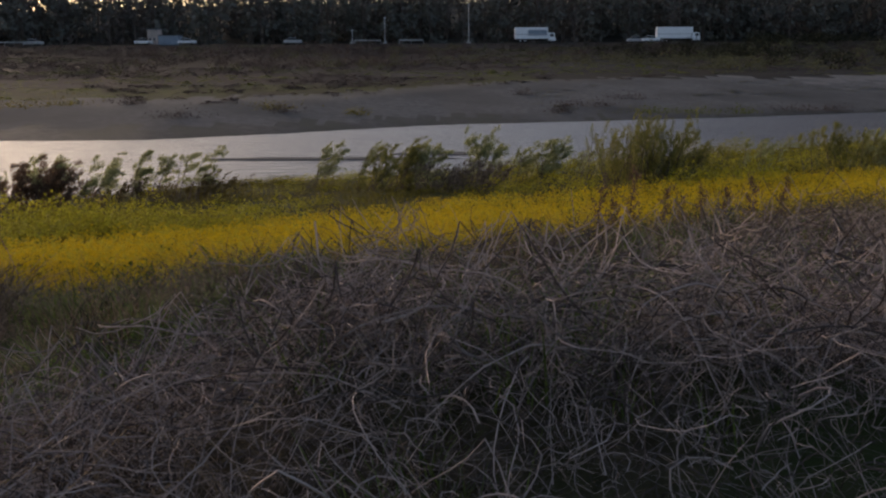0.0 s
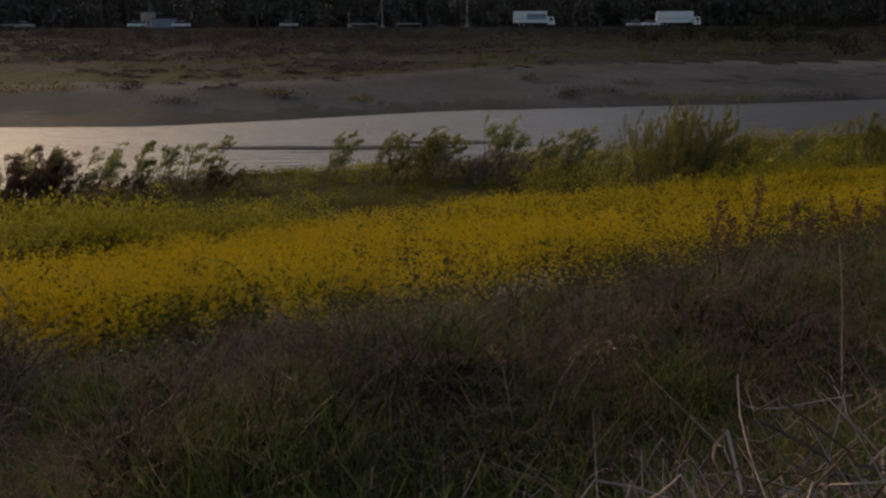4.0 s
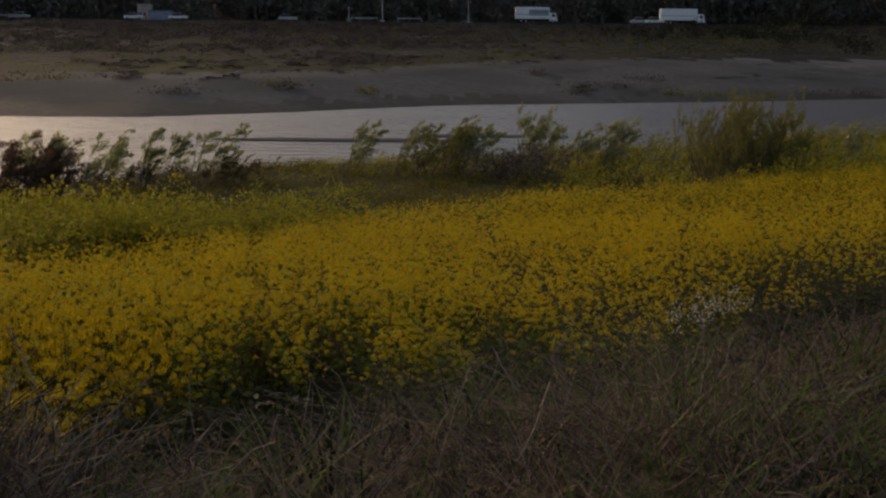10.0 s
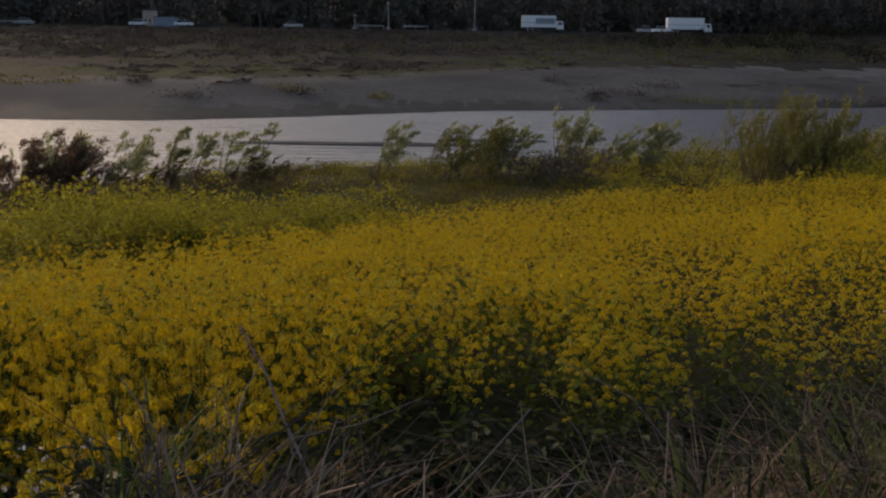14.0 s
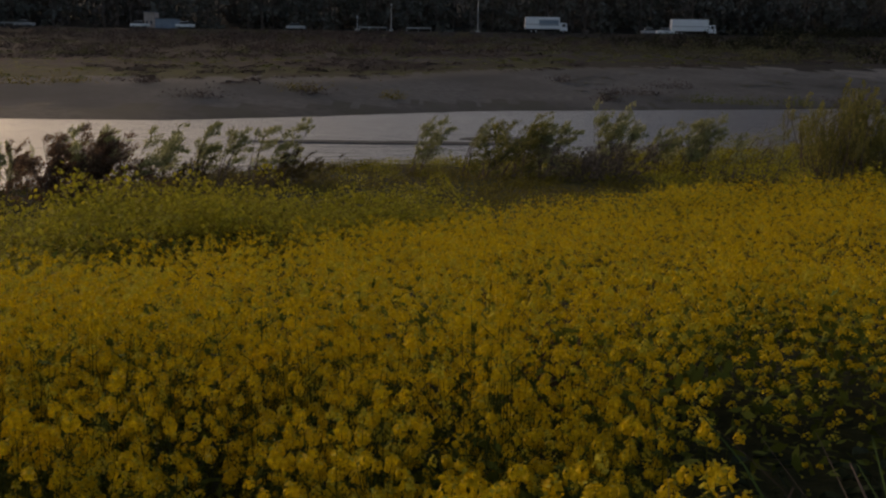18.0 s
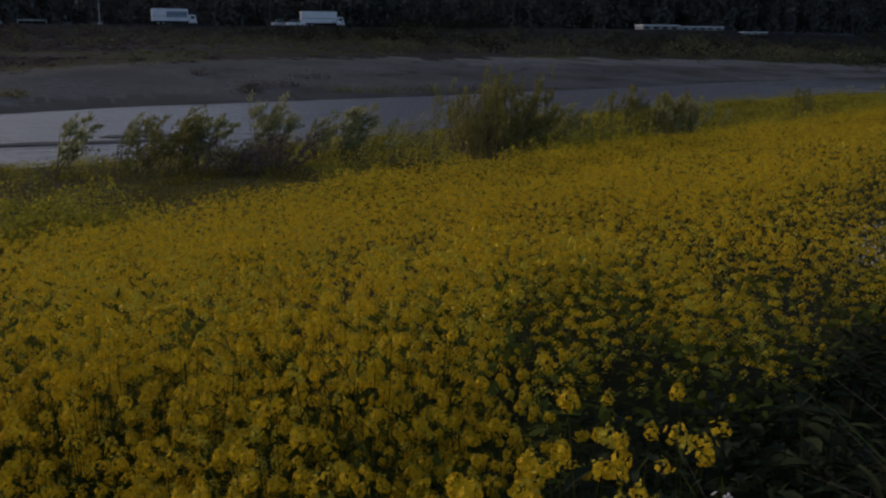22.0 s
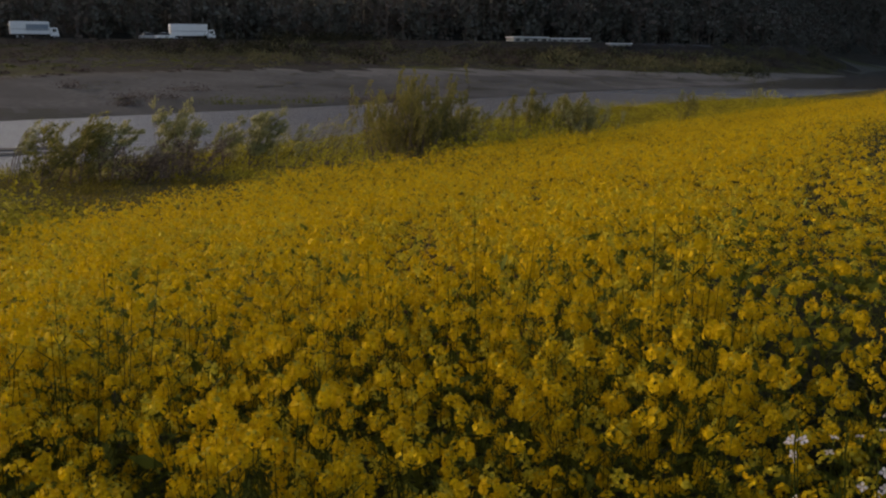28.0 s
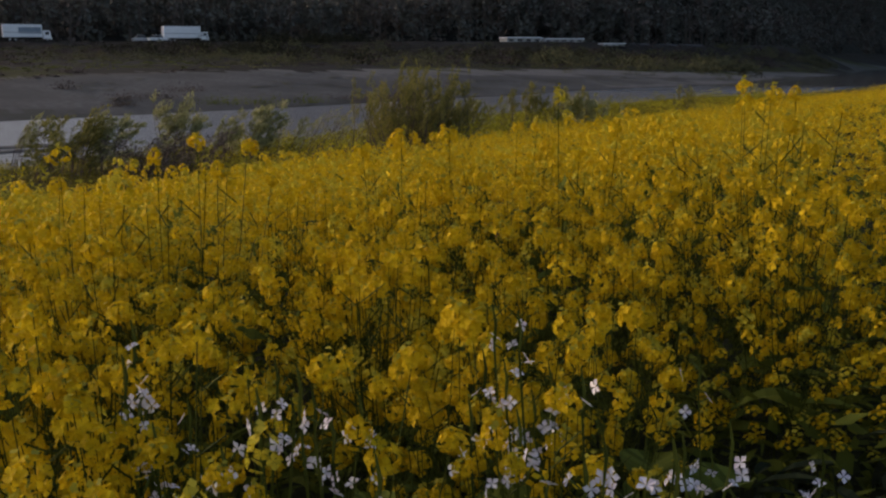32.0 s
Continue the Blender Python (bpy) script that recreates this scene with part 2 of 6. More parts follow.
def height(x, y):
    """The ground's height, from the camera's bank over the river to the hill behind."""
    x, y = np.asarray(x, float), np.asarray(y, float)
    s = across(x, y)
    near = interp(s, -60, 5.6, -8, 4.8, 3.0, 4.68, 4.0, 4.5, 4.9, 4.2, 5.6, 3.95, 6.5, 3.8, 7.8, 3.55, 8.8, 3.35, 9.6, 3.15, 10.5, 3.1, 14.5, 2.72, 20, 1.95, 24, 1.72, 27, 1.4, 36, 1.15, 60, 1.0)
    # the ridge of dead growth between the trodden path and the flowers, and the heaps under the vines
    trod = np.clip((y - interp(x, -6.2, 8.2, -4.6, 7.5, -3.7, 6.8, -2.8, 5.85, -2.2, 4.9, -1.6, 4.0, -1.4, 3.0, -0.7, 2.4, 0, 1.1, 0.7, -0.3, 8, -4) - 0.8) / 0.7, 0, 1)
    along = interp(x, -5.0, 0.0, -4.4, 0.4, -3.9, 0.85, -3.4, 1.0, 14, 1.0, 30, 0.3)
    ridge = interp(s + interp(x, -4.4, -0.75, -3.2, -0.45, -2.4, 0), 5.3, 0.0, 6.1, 0.42, 7.0, 0.6, 7.9, 0.62, 8.5, 0.52, 9.0, 0.12, 9.3, 0.0)
    heap = 0.42 * np.exp(-(((y - 3.25) / 0.75) ** 4)) * interp(x, -1.4, 0.15, -0.3, 0.35, 0.2, 1.0, 3.5, 1.0, 5, 0.4)
    heap = heap + 0.42 * np.exp(-(((y - 5.4) / 1.0) ** 2)) * interp(x, 0.8, 0.0, 1.8, 1.0, 5, 1.1, 9, 0.5)
    lumps = 0.11 * (np.sin(2.9 * x + 1.3 * y) * np.cos(2.3 * y - 0.7 * x + 1.0) + 0.7 * np.sin(5.1 * x - 1.7 * y + 2.0) * np.cos(4.3 * y + 0.9 * x))
    near = near + trod * (along * ridge * interp(x, -4.6, 1.0, -4.1, 1.5, -3.2, 1.4, -2.75, 0.85, -2.2, 0.8, -1.7, 1.0) * (1 + 1.9 * lumps) + heap * (1 + lumps))
    yn, yf, yl = near_edge(x), far_edge(x), levee_line(x)
    near = np.minimum(near, WATER - 0.05 + 0.12 * (yn - y))
    df = y - yf
    bar = np.clip(interp(x, -60, 13, -10, 18, 8, 27, 40, 33, 110, 26, 180, 10, 300, 8), 5, 40)
    zb = WATER - 0.05 + 0.118 * bar
    f = np.clip((df - bar) / np.maximum(yl - yf - bar, 5), 0, 1)
    far = np.where(df < bar, WATER - 0.05 + 0.118 * df, zb + (11.3 - zb) * (0.75 * f + 0.25 * f**6))
    back = np.clip(y - yl - 22, 0, 1e4)
    far = far + np.where(back > 0, 70 * (1 - np.exp(-back / 190)) * interp(x, -160, 0.45, -80, 0.5, 60, 0.5, 120, 0.7, 230, 2.6, 400, 5.5), 0)
    bed = WATER - 0.05 - 0.25 * np.minimum(np.minimum(y - yn, yf - y), 5)
    return np.where(y < yn, near, np.where(y > yf, far, bed))


def ground_z(x, y):
    return float(height(x, y))


def mesh_from(name, verts, faces, mats, slots=None, smooth=False):
    """A mesh from numpy arrays: verts (n, 3) and faces (m, k), or a list of such with k differing."""
    me = bpy.data.meshes.new(name)
    groups = faces if isinstance(faces, list) else [faces]
    loops = np.concatenate([g.ravel() for g in groups]).astype(np.int32)
    sizes = np.concatenate([np.full(len(g), g.shape[1]) for g in groups]).astype(np.int32)
    me.vertices.add(len(verts))
    me.vertices.foreach_set("co", np.asarray(verts, np.float32).ravel())
    me.loops.add(len(loops))
    me.loops.foreach_set("vertex_index", loops)
    me.polygons.add(len(sizes))
    me.polygons.foreach_set("loop_start", np.concatenate([[0], np.cumsum(sizes)[:-1]]).astype(np.int32))
    for m in mats:
        me.materials.append(m)
    if slots is not None:
        me.polygons.foreach_set("material_index", np.asarray(slots, np.int32))
    me.polygons.foreach_set("use_smooth", np.full(len(sizes), bool(smooth)))
    me.update(calc_edges=True)
    return me


def part(name, bm, mat, parent=None, label=""):
    """Links a bmesh as one mesh object under a thing or a part."""
    me = bpy.data.meshes.new(name)
    bm.to_mesh(me)
    bm.free()
    for m in mat if isinstance(mat, (list, tuple)) else [mat]:
        me.materials.append(m)
    ob = new(name, me)
    ob.parent = parent
    if label:
        ob["label"] = label
    return ob


def block(bm, x0, x1, y0, y1, z0, z1, bevel=0.0):
    made = bmesh.ops.create_cube(bm, size=1.0, matrix=Matrix.Translation(((x0 + x1) / 2, (y0 + y1) / 2, (z0 + z1) / 2)) @ Matrix.Diagonal((x1 - x0, y1 - y0, z1 - z0, 1)))
    if bevel:
        edges = list({e for v in made["verts"] for e in v.link_edges})
        bmesh.ops.bevel(bm, geom=edges, offset=bevel, segments=2, affect="EDGES", profile=0.6)
    return bm


class Pieces:
    """Collects quads with a material slot each, as a template to be scattered."""

    def __init__(self):
        self.v, self.f, self.m, self.n = [], [], [], 0

    def quads(self, pts, slot):
        """pts (k, 4, 3)"""
        pts = np.asarray(pts, float).reshape(-1, 4, 3)
        k = len(pts)
        self.v.append(pts.reshape(-1, 3))
        self.f.append(np.arange(4 * k).reshape(k, 4) + self.n)
        self.m.append(np.full(k, slot))
        self.n += 4 * k
        return self

    def tube(self, line, radius, slot, sides=3):
        """A tube along line (k, 3), radius a number or one for each point."""
        line = np.asarray(line, float)
        k = len(line)
        r = np.broadcast_to(np.asarray(radius, float), (k,))
        t = np.gradient(line, axis=0)
        t /= np.linalg.norm(t, axis=1, keepdims=True) + 1e-9
        ref = np.where(np.abs(t[:, 2:3]) > 0.9, [[1.0, 0, 0]], [[0, 0, 1.0]])
        u = np.cross(t, ref)
        u /= np.linalg.norm(u, axis=1, keepdims=True) + 1e-9
        w = np.cross(t, u)
        a = np.linspace(0, 2 * np.pi, sides, endpoint=False)
        ring = line[:, None] + r[:, None, None] * (np.cos(a)[None, :, None] * u[:, None] + np.sin(a)[None, :, None] * w[:, None])
        self.v.append(ring.reshape(-1, 3))
        i, j = np.meshgrid(np.arange(k - 1), np.arange(sides), indexing="ij")
        j2 = (j + 1) % sides
        f = np.stack([i * sides + j, i * sides + j2, (i + 1) * sides + j2, (i + 1) * sides + j], -1).reshape(-1, 4)
        self.f.append(f + self.n)
        self.m.append(np.full(len(f), slot))
        self.n += k * sides
        return self

    def done(self):
        return np.concatenate(self.v), np.concatenate(self.f), np.concatenate(self.m)

    def mesh(self, name, mats):
        v, f, m = self.done()
        return mesh_from(name, v, f, mats, m)


def scatter(name, templates, where, mats, scale=(0.8, 1.2), lean=0.1, pick=None, squash=None, drift=(0, 0)):
    """One mesh of many templates set on the places where (k, 3), each turned, leaned and scaled on its own."""
    k = len(where)
    pick = rng.integers(0, len(templates), k) if pick is None else pick
    sc = rng.uniform(scale[0], scale[1], k) if isinstance(scale, tuple) else scale
    vs, fs, ms, base = [], [], [], 0
    for n, (v, f, m) in enumerate(templates):
        idx = np.where(pick == n)[0]
        if not len(idx):
            continue
        a = rng.uniform(0, 2 * np.pi, len(idx))
        c, s_ = np.cos(a)[:, None], np.sin(a)[:, None]
        x = v[None, :, 0] * c - v[None, :, 1] * s_
        y = v[None, :, 0] * s_ + v[None, :, 1] * c
        z = np.broadcast_to(v[None, :, 2], x.shape)
        lx, ly = rng.normal(drift[0], lean, len(idx))[:, None], rng.normal(drift[1], lean, len(idx))[:, None]
        x, y = x + lx * z, y + ly * z
        q = np.stack([x, y, z], -1) * sc[idx][:, None, None]
        if squash is not None:
            q[..., 2] *= squash[idx][:, None]
        q += where[idx][:, None]
        nv = len(v)
        vs.append(q.reshape(-1, 3))
        fs.append((f[None] + (np.arange(len(idx)) * nv)[:, None, None]).reshape(-1, f.shape[1]) + base)
        ms.append(np.tile(m, len(idx)))
        base += nv * len(idx)
    return mesh_from(name, np.concatenate(vs), np.concatenate(fs), mats, np.concatenate(ms))


def on_ground(xy):
    xy = np.asarray(xy, float)
    return np.c_[xy, height(xy[:, 0], xy[:, 1])]


def unit(v):
    return v / (np.linalg.norm(v, axis=-1, keepdims=True) + 1e-9)


def cards(centres, normals, size, tall=1.0):
    """Small quads at centres, facing normals, each turned at random in its plane."""
    k = len(centres)
    n = unit(np.asarray(normals, float))
    u = unit(np.cross(n, rng.normal(size=(k, 3))))
    w = np.cross(n, u) * tall
    s_ = np.broadcast_to(np.asarray(size, float), (k,))[:, None] / 2
    c = np.asarray(centres, float)
    return np.stack([c - u * s_, c + w * s_ * 0.9, c + u * s_, c - w * s_ * 0.9], 1)


def blades(k, spread, tall, width, bend, slot, p, stiff=0.3, points=4, aim=None):
    """k grass blades as narrow bent strips."""
    root = rng.normal(0, spread, (k, 2))
    a = rng.uniform(0, 2 * np.pi, k) if aim is None else rng.normal(aim, 0.7, k)
    h = rng.uniform(0.6, 1.1, k) * tall
    b = rng.uniform(0.3, 1.0, k) * bend
    t = np.linspace(0, 1, points)
    out = (b * h)[:, None] * t**2 + (stiff * rng.uniform(0, 1, k) * h)[:, None] * t
    up = h[:, None] * t * (1 - 0.35 * b[:, None] * t)
    line = np.stack([root[:, :1] + out * np.cos(a)[:, None], root[:, 1:] + out * np.sin(a)[:, None], up], -1)
    side = np.stack([-np.sin(a), np.cos(a), 0 * a], -1)[:, None] * (width * (1 - 0.85 * t))[None, :, None] / 2
    l, r = line - side, line + side
    p.quads(np.stack([l[:, :-1], r[:, :-1], r[:, 1:], l[:, 1:]], 2).reshape(-1, 4, 3), slot)
    return p


# ---------------------------------------------------------------- ground, water
def graded(lo, fine_lo, fine_hi, hi, step, grow):
    """Coordinates that are step apart between fine_lo and fine_hi, and ever wider outside."""
    mid = list(np.arange(fine_lo, fine_hi + step / 2, step))
    a, s_ = fine_hi, step
    while a < hi:
        s_ *= grow
        a += s_
        mid.append(a)
    a, s_ = fine_lo, step
    while a > lo:
        s_ *= grow
        a -= s_
        mid.insert(0, a)
    return np.array(mid)


gx = graded(-900, -12, 12, 1500, 0.35, 1.08)
gy = np.unique(np.r_[graded(-300, -3, 22, 60, 0.35, 1.07), np.arange(60, 260, 2.5), graded(250, 250, 260, 1500, 4, 1.15)])
X, Y = np.meshgrid(gx, gy, indexing="ij")
Z = height(X, Y)
rough = np.array([noise.fractal((x * 0.9, y * 0.9, 0.0), 0.8, 2.0, 4) for x, y in zip(X.ravel(), Y.ravel())]).reshape(X.shape)
S = across(X, Y)
Z = Z + rough * np.where((Y < near_edge(X) - 1), np.where(S < 9.5, 0.06, 0.03), np.where(Y > far_edge(X) + 45, 0.16, 0.03))
nx, ny = X.shape
i, j = np.meshgrid(np.arange(nx - 1), np.arange(ny - 1), indexing="ij")
faces = np.stack([i * ny + j, (i + 1) * ny + j, (i + 1) * ny + j + 1, i * ny + j + 1], -1).reshape(-1, 4)
cx, cy = (X[:-1, :-1] + X[1:, 1:]) / 2, (Y[:-1, :-1] + Y[1:, 1:]) / 2
cs = across(cx, cy) + 0.8 * rough[:-1, :-1]
df = cy - far_edge(cx) + 5 * rough[:-1, :-1]
bar_w = interp(cx, -60, 24, -10, 27, 8, 31, 40, 33, 110, 26, 180, 10, 300, 8)
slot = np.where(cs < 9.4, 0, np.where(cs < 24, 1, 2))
slot = np.where(cy > near_edge(cx), 5, slot)
slot = np.where(cy > far_edge(cx), np.where(df < bar_w, 3, 4), slot)
slot = np.where((slot == 4) & (df < bar_w + 17) & ((cx < 12) | (cx > 62) & (df < bar_w + 9)), 7, slot)
frac = (df - bar_w) / np.maximum(levee_line(cx) - far_edge(cx) - bar_w, 5)
slot = np.where((slot == 4) & (frac > 0.16) & (frac < 0.5 + 0.06 * rough[:-1, :-1]), 8, slot)
shore = cy - far_edge(cx)
slot = np.where((slot == 3) & (shore < 5.5 + 3 * rough[:-1, :-1] - np.clip(cx - 5, 0, 4)), 10, slot)
crest_ = (slot == 3) & (df > bar_w - interp(cx, 30, 0, 50, 7, 140, 9, 200, 5)) & (cx > 32)
slot = np.where(crest_ & (cx < 225), 11, slot)
slot = np.where((slot == 3) & (cx > 95) & (cx < 265) & (shore < 4.5), 11, slot)
slot = np.where((slot == 3) & (cx > 240), 4, slot)
slot = np.where((cx < 225) & (cy > levee_line(cx) + 1) & (cy < levee_line(cx) + 12), 6, slot)
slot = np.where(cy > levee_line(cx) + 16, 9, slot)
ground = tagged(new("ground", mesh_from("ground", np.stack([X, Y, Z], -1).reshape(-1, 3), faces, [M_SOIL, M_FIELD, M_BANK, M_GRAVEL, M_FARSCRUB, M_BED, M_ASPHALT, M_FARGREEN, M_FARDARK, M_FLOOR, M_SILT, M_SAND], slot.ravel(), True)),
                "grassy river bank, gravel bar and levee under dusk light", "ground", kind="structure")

M_WATER = bpy.data.materials.new("river_water")
M_WATER.use_nodes = True
n_, l_ = M_WATER.node_tree.nodes, M_WATER.node_tree.links
pw = n_["Principled BSDF"]
pw.inputs["Base Color"].default_value = (0.1, 0.1, 0.1, 1)
pw.inputs["IOR"].default_value = 1.5
co = n_.new("ShaderNodeTexCoord")
mp = n_.new("ShaderNodeMapping")
mp.inputs["Scale"].default_value = (0.35, 1.0, 1.0)
mp.inputs["Rotation"].default_value = (0, 0, radians(-14))
wv = n_.new("ShaderNodeTexNoise")
wv.inputs["Scale"].default_value, wv.inputs["Detail"].default_value = 1.6, 6
bp = n_.new("ShaderNodeBump")
bp.inputs["Distance"].default_value = 0.62
l_.new(co.outputs["Object"], mp.inputs[0])
l_.new(mp.outputs[0], wv.inputs["Vector"])
l_.new(wv.outputs[0], bp.inputs["Height"])
# wind lanes and a calm upper reach
lane = n_.new("ShaderNodeTexNoise")
lane.inputs["Scale"].default_value, lane.inputs["Detail"].default_value = 0.05, 3
lmap = n_.new("ShaderNodeMapping")
lmap.inputs["Scale"].default_value = (0.3, 1.6, 1.0)
lmap.inputs["Rotation"].default_value = (0, 0, radians(-16))
l_.new(co.outputs["Object"], lmap.inputs[0])
l_.new(lmap.outputs[0], lane.inputs["Vector"])
sep = n_.new("ShaderNodeSeparateXYZ")
l_.new(co.outputs["Object"], sep.inputs[0])
calm = n_.new("ShaderNodeMapRange")
calm.inputs["From Min"].default_value, calm.inputs["From Max"].default_value = 78.0, 130.0
calm.inputs["To Min"].default_value, calm.inputs["To Max"].default_value = 1.0, 0.12
l_.new(sep.outputs[0], calm.inputs["Value"])
lanes = n_.new("ShaderNodeMapRange")
lanes.inputs["From Min"].default_value, lanes.inputs["From Max"].default_value = 0.35, 0.6
lanes.inputs["To Min"].default_value, lanes.inputs["To Max"].default_value = 0.7, 1.0
l_.new(lane.outputs[0], lanes.inputs["Value"])
ripple = n_.new("ShaderNodeMath")
ripple.operation = "MULTIPLY"
l_.new(calm.outputs[0], ripple.inputs[0])
l_.new(lanes.outputs[0], ripple.inputs[1])
l_.new(ripple.outputs[0], bp.inputs["Strength"])
gloss = n_.new("ShaderNodeMapRange")
gloss.inputs["To Min"].default_value, gloss.inputs["To Max"].default_value = 0.04, 0.3
l_.new(calm.outputs[0], gloss.inputs["Value"])
l_.new(gloss.outputs[0], pw.inputs["Roughness"])
l_.new(bp.outputs[0], pw.inputs["Normal"])

wx = graded(-900, -60, 150, 1500, 3, 1.1)
wt = np.linspace(0, 1, 14)
WX = np.repeat(wx[:, None], 14, 1)
WY = (near_edge(wx) - 3)[:, None] * (1 - wt) + (far_edge(wx) + 3)[:, None] * wt
i, j = np.meshgrid(np.arange(len(wx) - 1), np.arange(13), indexing="ij")
wf = np.stack([i * 14 + j, (i + 1) * 14 + j, (i + 1) * 14 + j + 1, i * 14 + j + 1], -1).reshape(-1, 4)
tagged(new("water", mesh_from("water", np.stack([WX, WY, 0 * WX + WATER], -1).reshape(-1, 3), wf, [M_WATER], None, True)),
       "rippled grey river reflecting the pale evening sky", "water", kind="structure")

# a low shingle spit in the shallows by the near shore
def spit(x0, x1, y, w, label):
    bm = bmesh.new()
    k = 40
    top, ring = [], []
    for n in range(k):
        a = 2 * math.pi * n / k
        r = 1 + 0.25 * noise.noise((math.cos(a) * 2, math.sin(a) * 2, x0))
        cxx, cyy = (x0 + x1) / 2 + math.cos(a) * r * (x1 - x0) / 2, y + math.sin(a) * r * w / 2
        ring.append(bm.verts.new((cxx, cyy, WATER - 0.1)))
        top.append(bm.verts.new(((x0 + x1) / 2 + math.cos(a) * r * (x1 - x0) / 2.3, y + math.sin(a) * r * w / 2.8, WATER + 0.07 + 0.03 * noise.noise((cxx, cyy, 0)))))
    for n in range(k):
        bm.faces.new((ring[n], ring[(n + 1) % k], top[(n + 1) % k], top[n]))
    bm.faces.new(top)
    tagged(part("shingle_spit", bm, M_GRAVEL), label, "gravel spit", kind="structure")


spit(-14, 2, 55.5, 2.0, "low dark shingle spit lying in the shallow river")
spit(-3, 3.5, 58.5, 2.2, "low dark shingle spit lying in the shallow river")


# ---------------------------------------------------------------- the flower field
def field_near(x):
    return interp(x, -40, -7, -14, 5.0, -9, 7.2, -6, 8.7, -5.4, 9.0, -5.05, 9.38, -4.85, 9.62, -4.5, 9.5, -4.2, 9.1, -3.9, 9.05, -3.6, 9.4, -3.3, 10.0, -2.9, 10.4, -2.4, 10.65, -1.9, 10.6, -1.3, 10.75, 0, 11.4, 1.1, 12.5, 3.35, 14.6, 6.8, 17.0, 20, 24.0, 60, 44.0, 200, 112)


def field_far(x):
    """The line across the bank, in metres from the path, where the bright flowers end."""
    return interp(x, -30, 12.5, -12, 15.0, -7, 17.3, -5.3, 18.9, -2.2, 22.0, 1.5, 23.0, 200, 23.5)


FM = [M_PETAL, M_PALE, M_STEM, M_LEAF, M_GLOW, M_OLIVE, M_MOSS, M_LIME]


def flower_head(p, top, radius, tall, count, petals, slot, size=0.0075):
    """A rounded cluster of small four-petalled flowers with its crest at top, and buds at the tip."""
    top = np.asarray(top, float)
    a = np.arange(count) * 2.4 + rng.uniform(0, 6)
    z = np.linspace(0.97, -0.75, count) + rng.normal(0, 0.08, count)
    r = np.sqrt(np.clip(1 - z**2, 0.02, 1))
    d = np.stack([r * np.cos(a), r * np.sin(a), z], -1)
    c = top + d * np.array([radius, radius, tall / 2]) * rng.uniform(0.7, 1.12, (count, 1)) - (0, 0, tall / 2)
    n = unit(d + rng.normal(0, 0.3, (count, 3)))
    if not petals:
        # far off: a close dome of blossoms that look up and outwards
        z = np.linspace(0.98, -0.15, count)
        d = np.stack([np.sqrt(1 - z**2) * np.cos(a), np.sqrt(1 - z**2) * np.sin(a), z], -1)
        c = top + d * np.array([radius, radius, tall * 0.42]) * rng.uniform(0.85, 1.1, (count, 1)) - (0, 0, tall * 0.42)
        p.quads(cards(c, d + rng.normal(0, 0.2, (count, 3)), size * 2.3), slot)
        return p
    x = unit(np.cross(n, rng.normal(size=(count, 3))))
    y = np.cross(n, x)
    for ang in (0, 0.5, 1.0, 1.5):
        d1 = np.cos(ang * np.pi) * x + np.sin(ang * np.pi) * y
        d2 = np.cross(n, d1)
        tip = c + d1 * size + n * size * 0.15
        mid = c + d1 * size * 0.6 + n * size * 0.25
        p.quads(np.stack([c, mid - d2 * size * 0.48, tip, mid + d2 * size * 0.48], 1), slot)
    bud = np.asarray(top) + rng.normal(0, 0.006, (5, 3)) + (0, 0, 0.004)
    p.quads(cards(bud, rng.normal(size=(5, 3)), 0.011), 1)
    return p


def leaf(p, root, way, length, width, slot, droop=0.4, k=4):
    """A leaf blade along way, as a strip of quads with a fold along its midrib."""
    way = unit(np.asarray(way, float))
    side = unit(np.cross(way, (0, 0, 1.0)))
    t = np.linspace(0, 1, k + 1)
    mid = np.asarray(root) + way * (t * length)[:, None] - np.array([0, 0, 1.0]) * (droop * length * t**2)[:, None]
    w = width * np.sin(np.pi * (0.12 + 0.86 * t)) ** 0.8 / 2
    l = mid + side * w[:, None] + (0, 0, 0.25 * width)
    r = mid - side * w[:, None] + (0, 0, 0.25 * width)
    p.quads(np.stack([l[:-1], mid[:-1], mid[1:], l[1:]], 1), slot)
    p.quads(np.stack([mid[:-1], r[:-1], r[1:], mid[1:]], 1), slot)
    return p


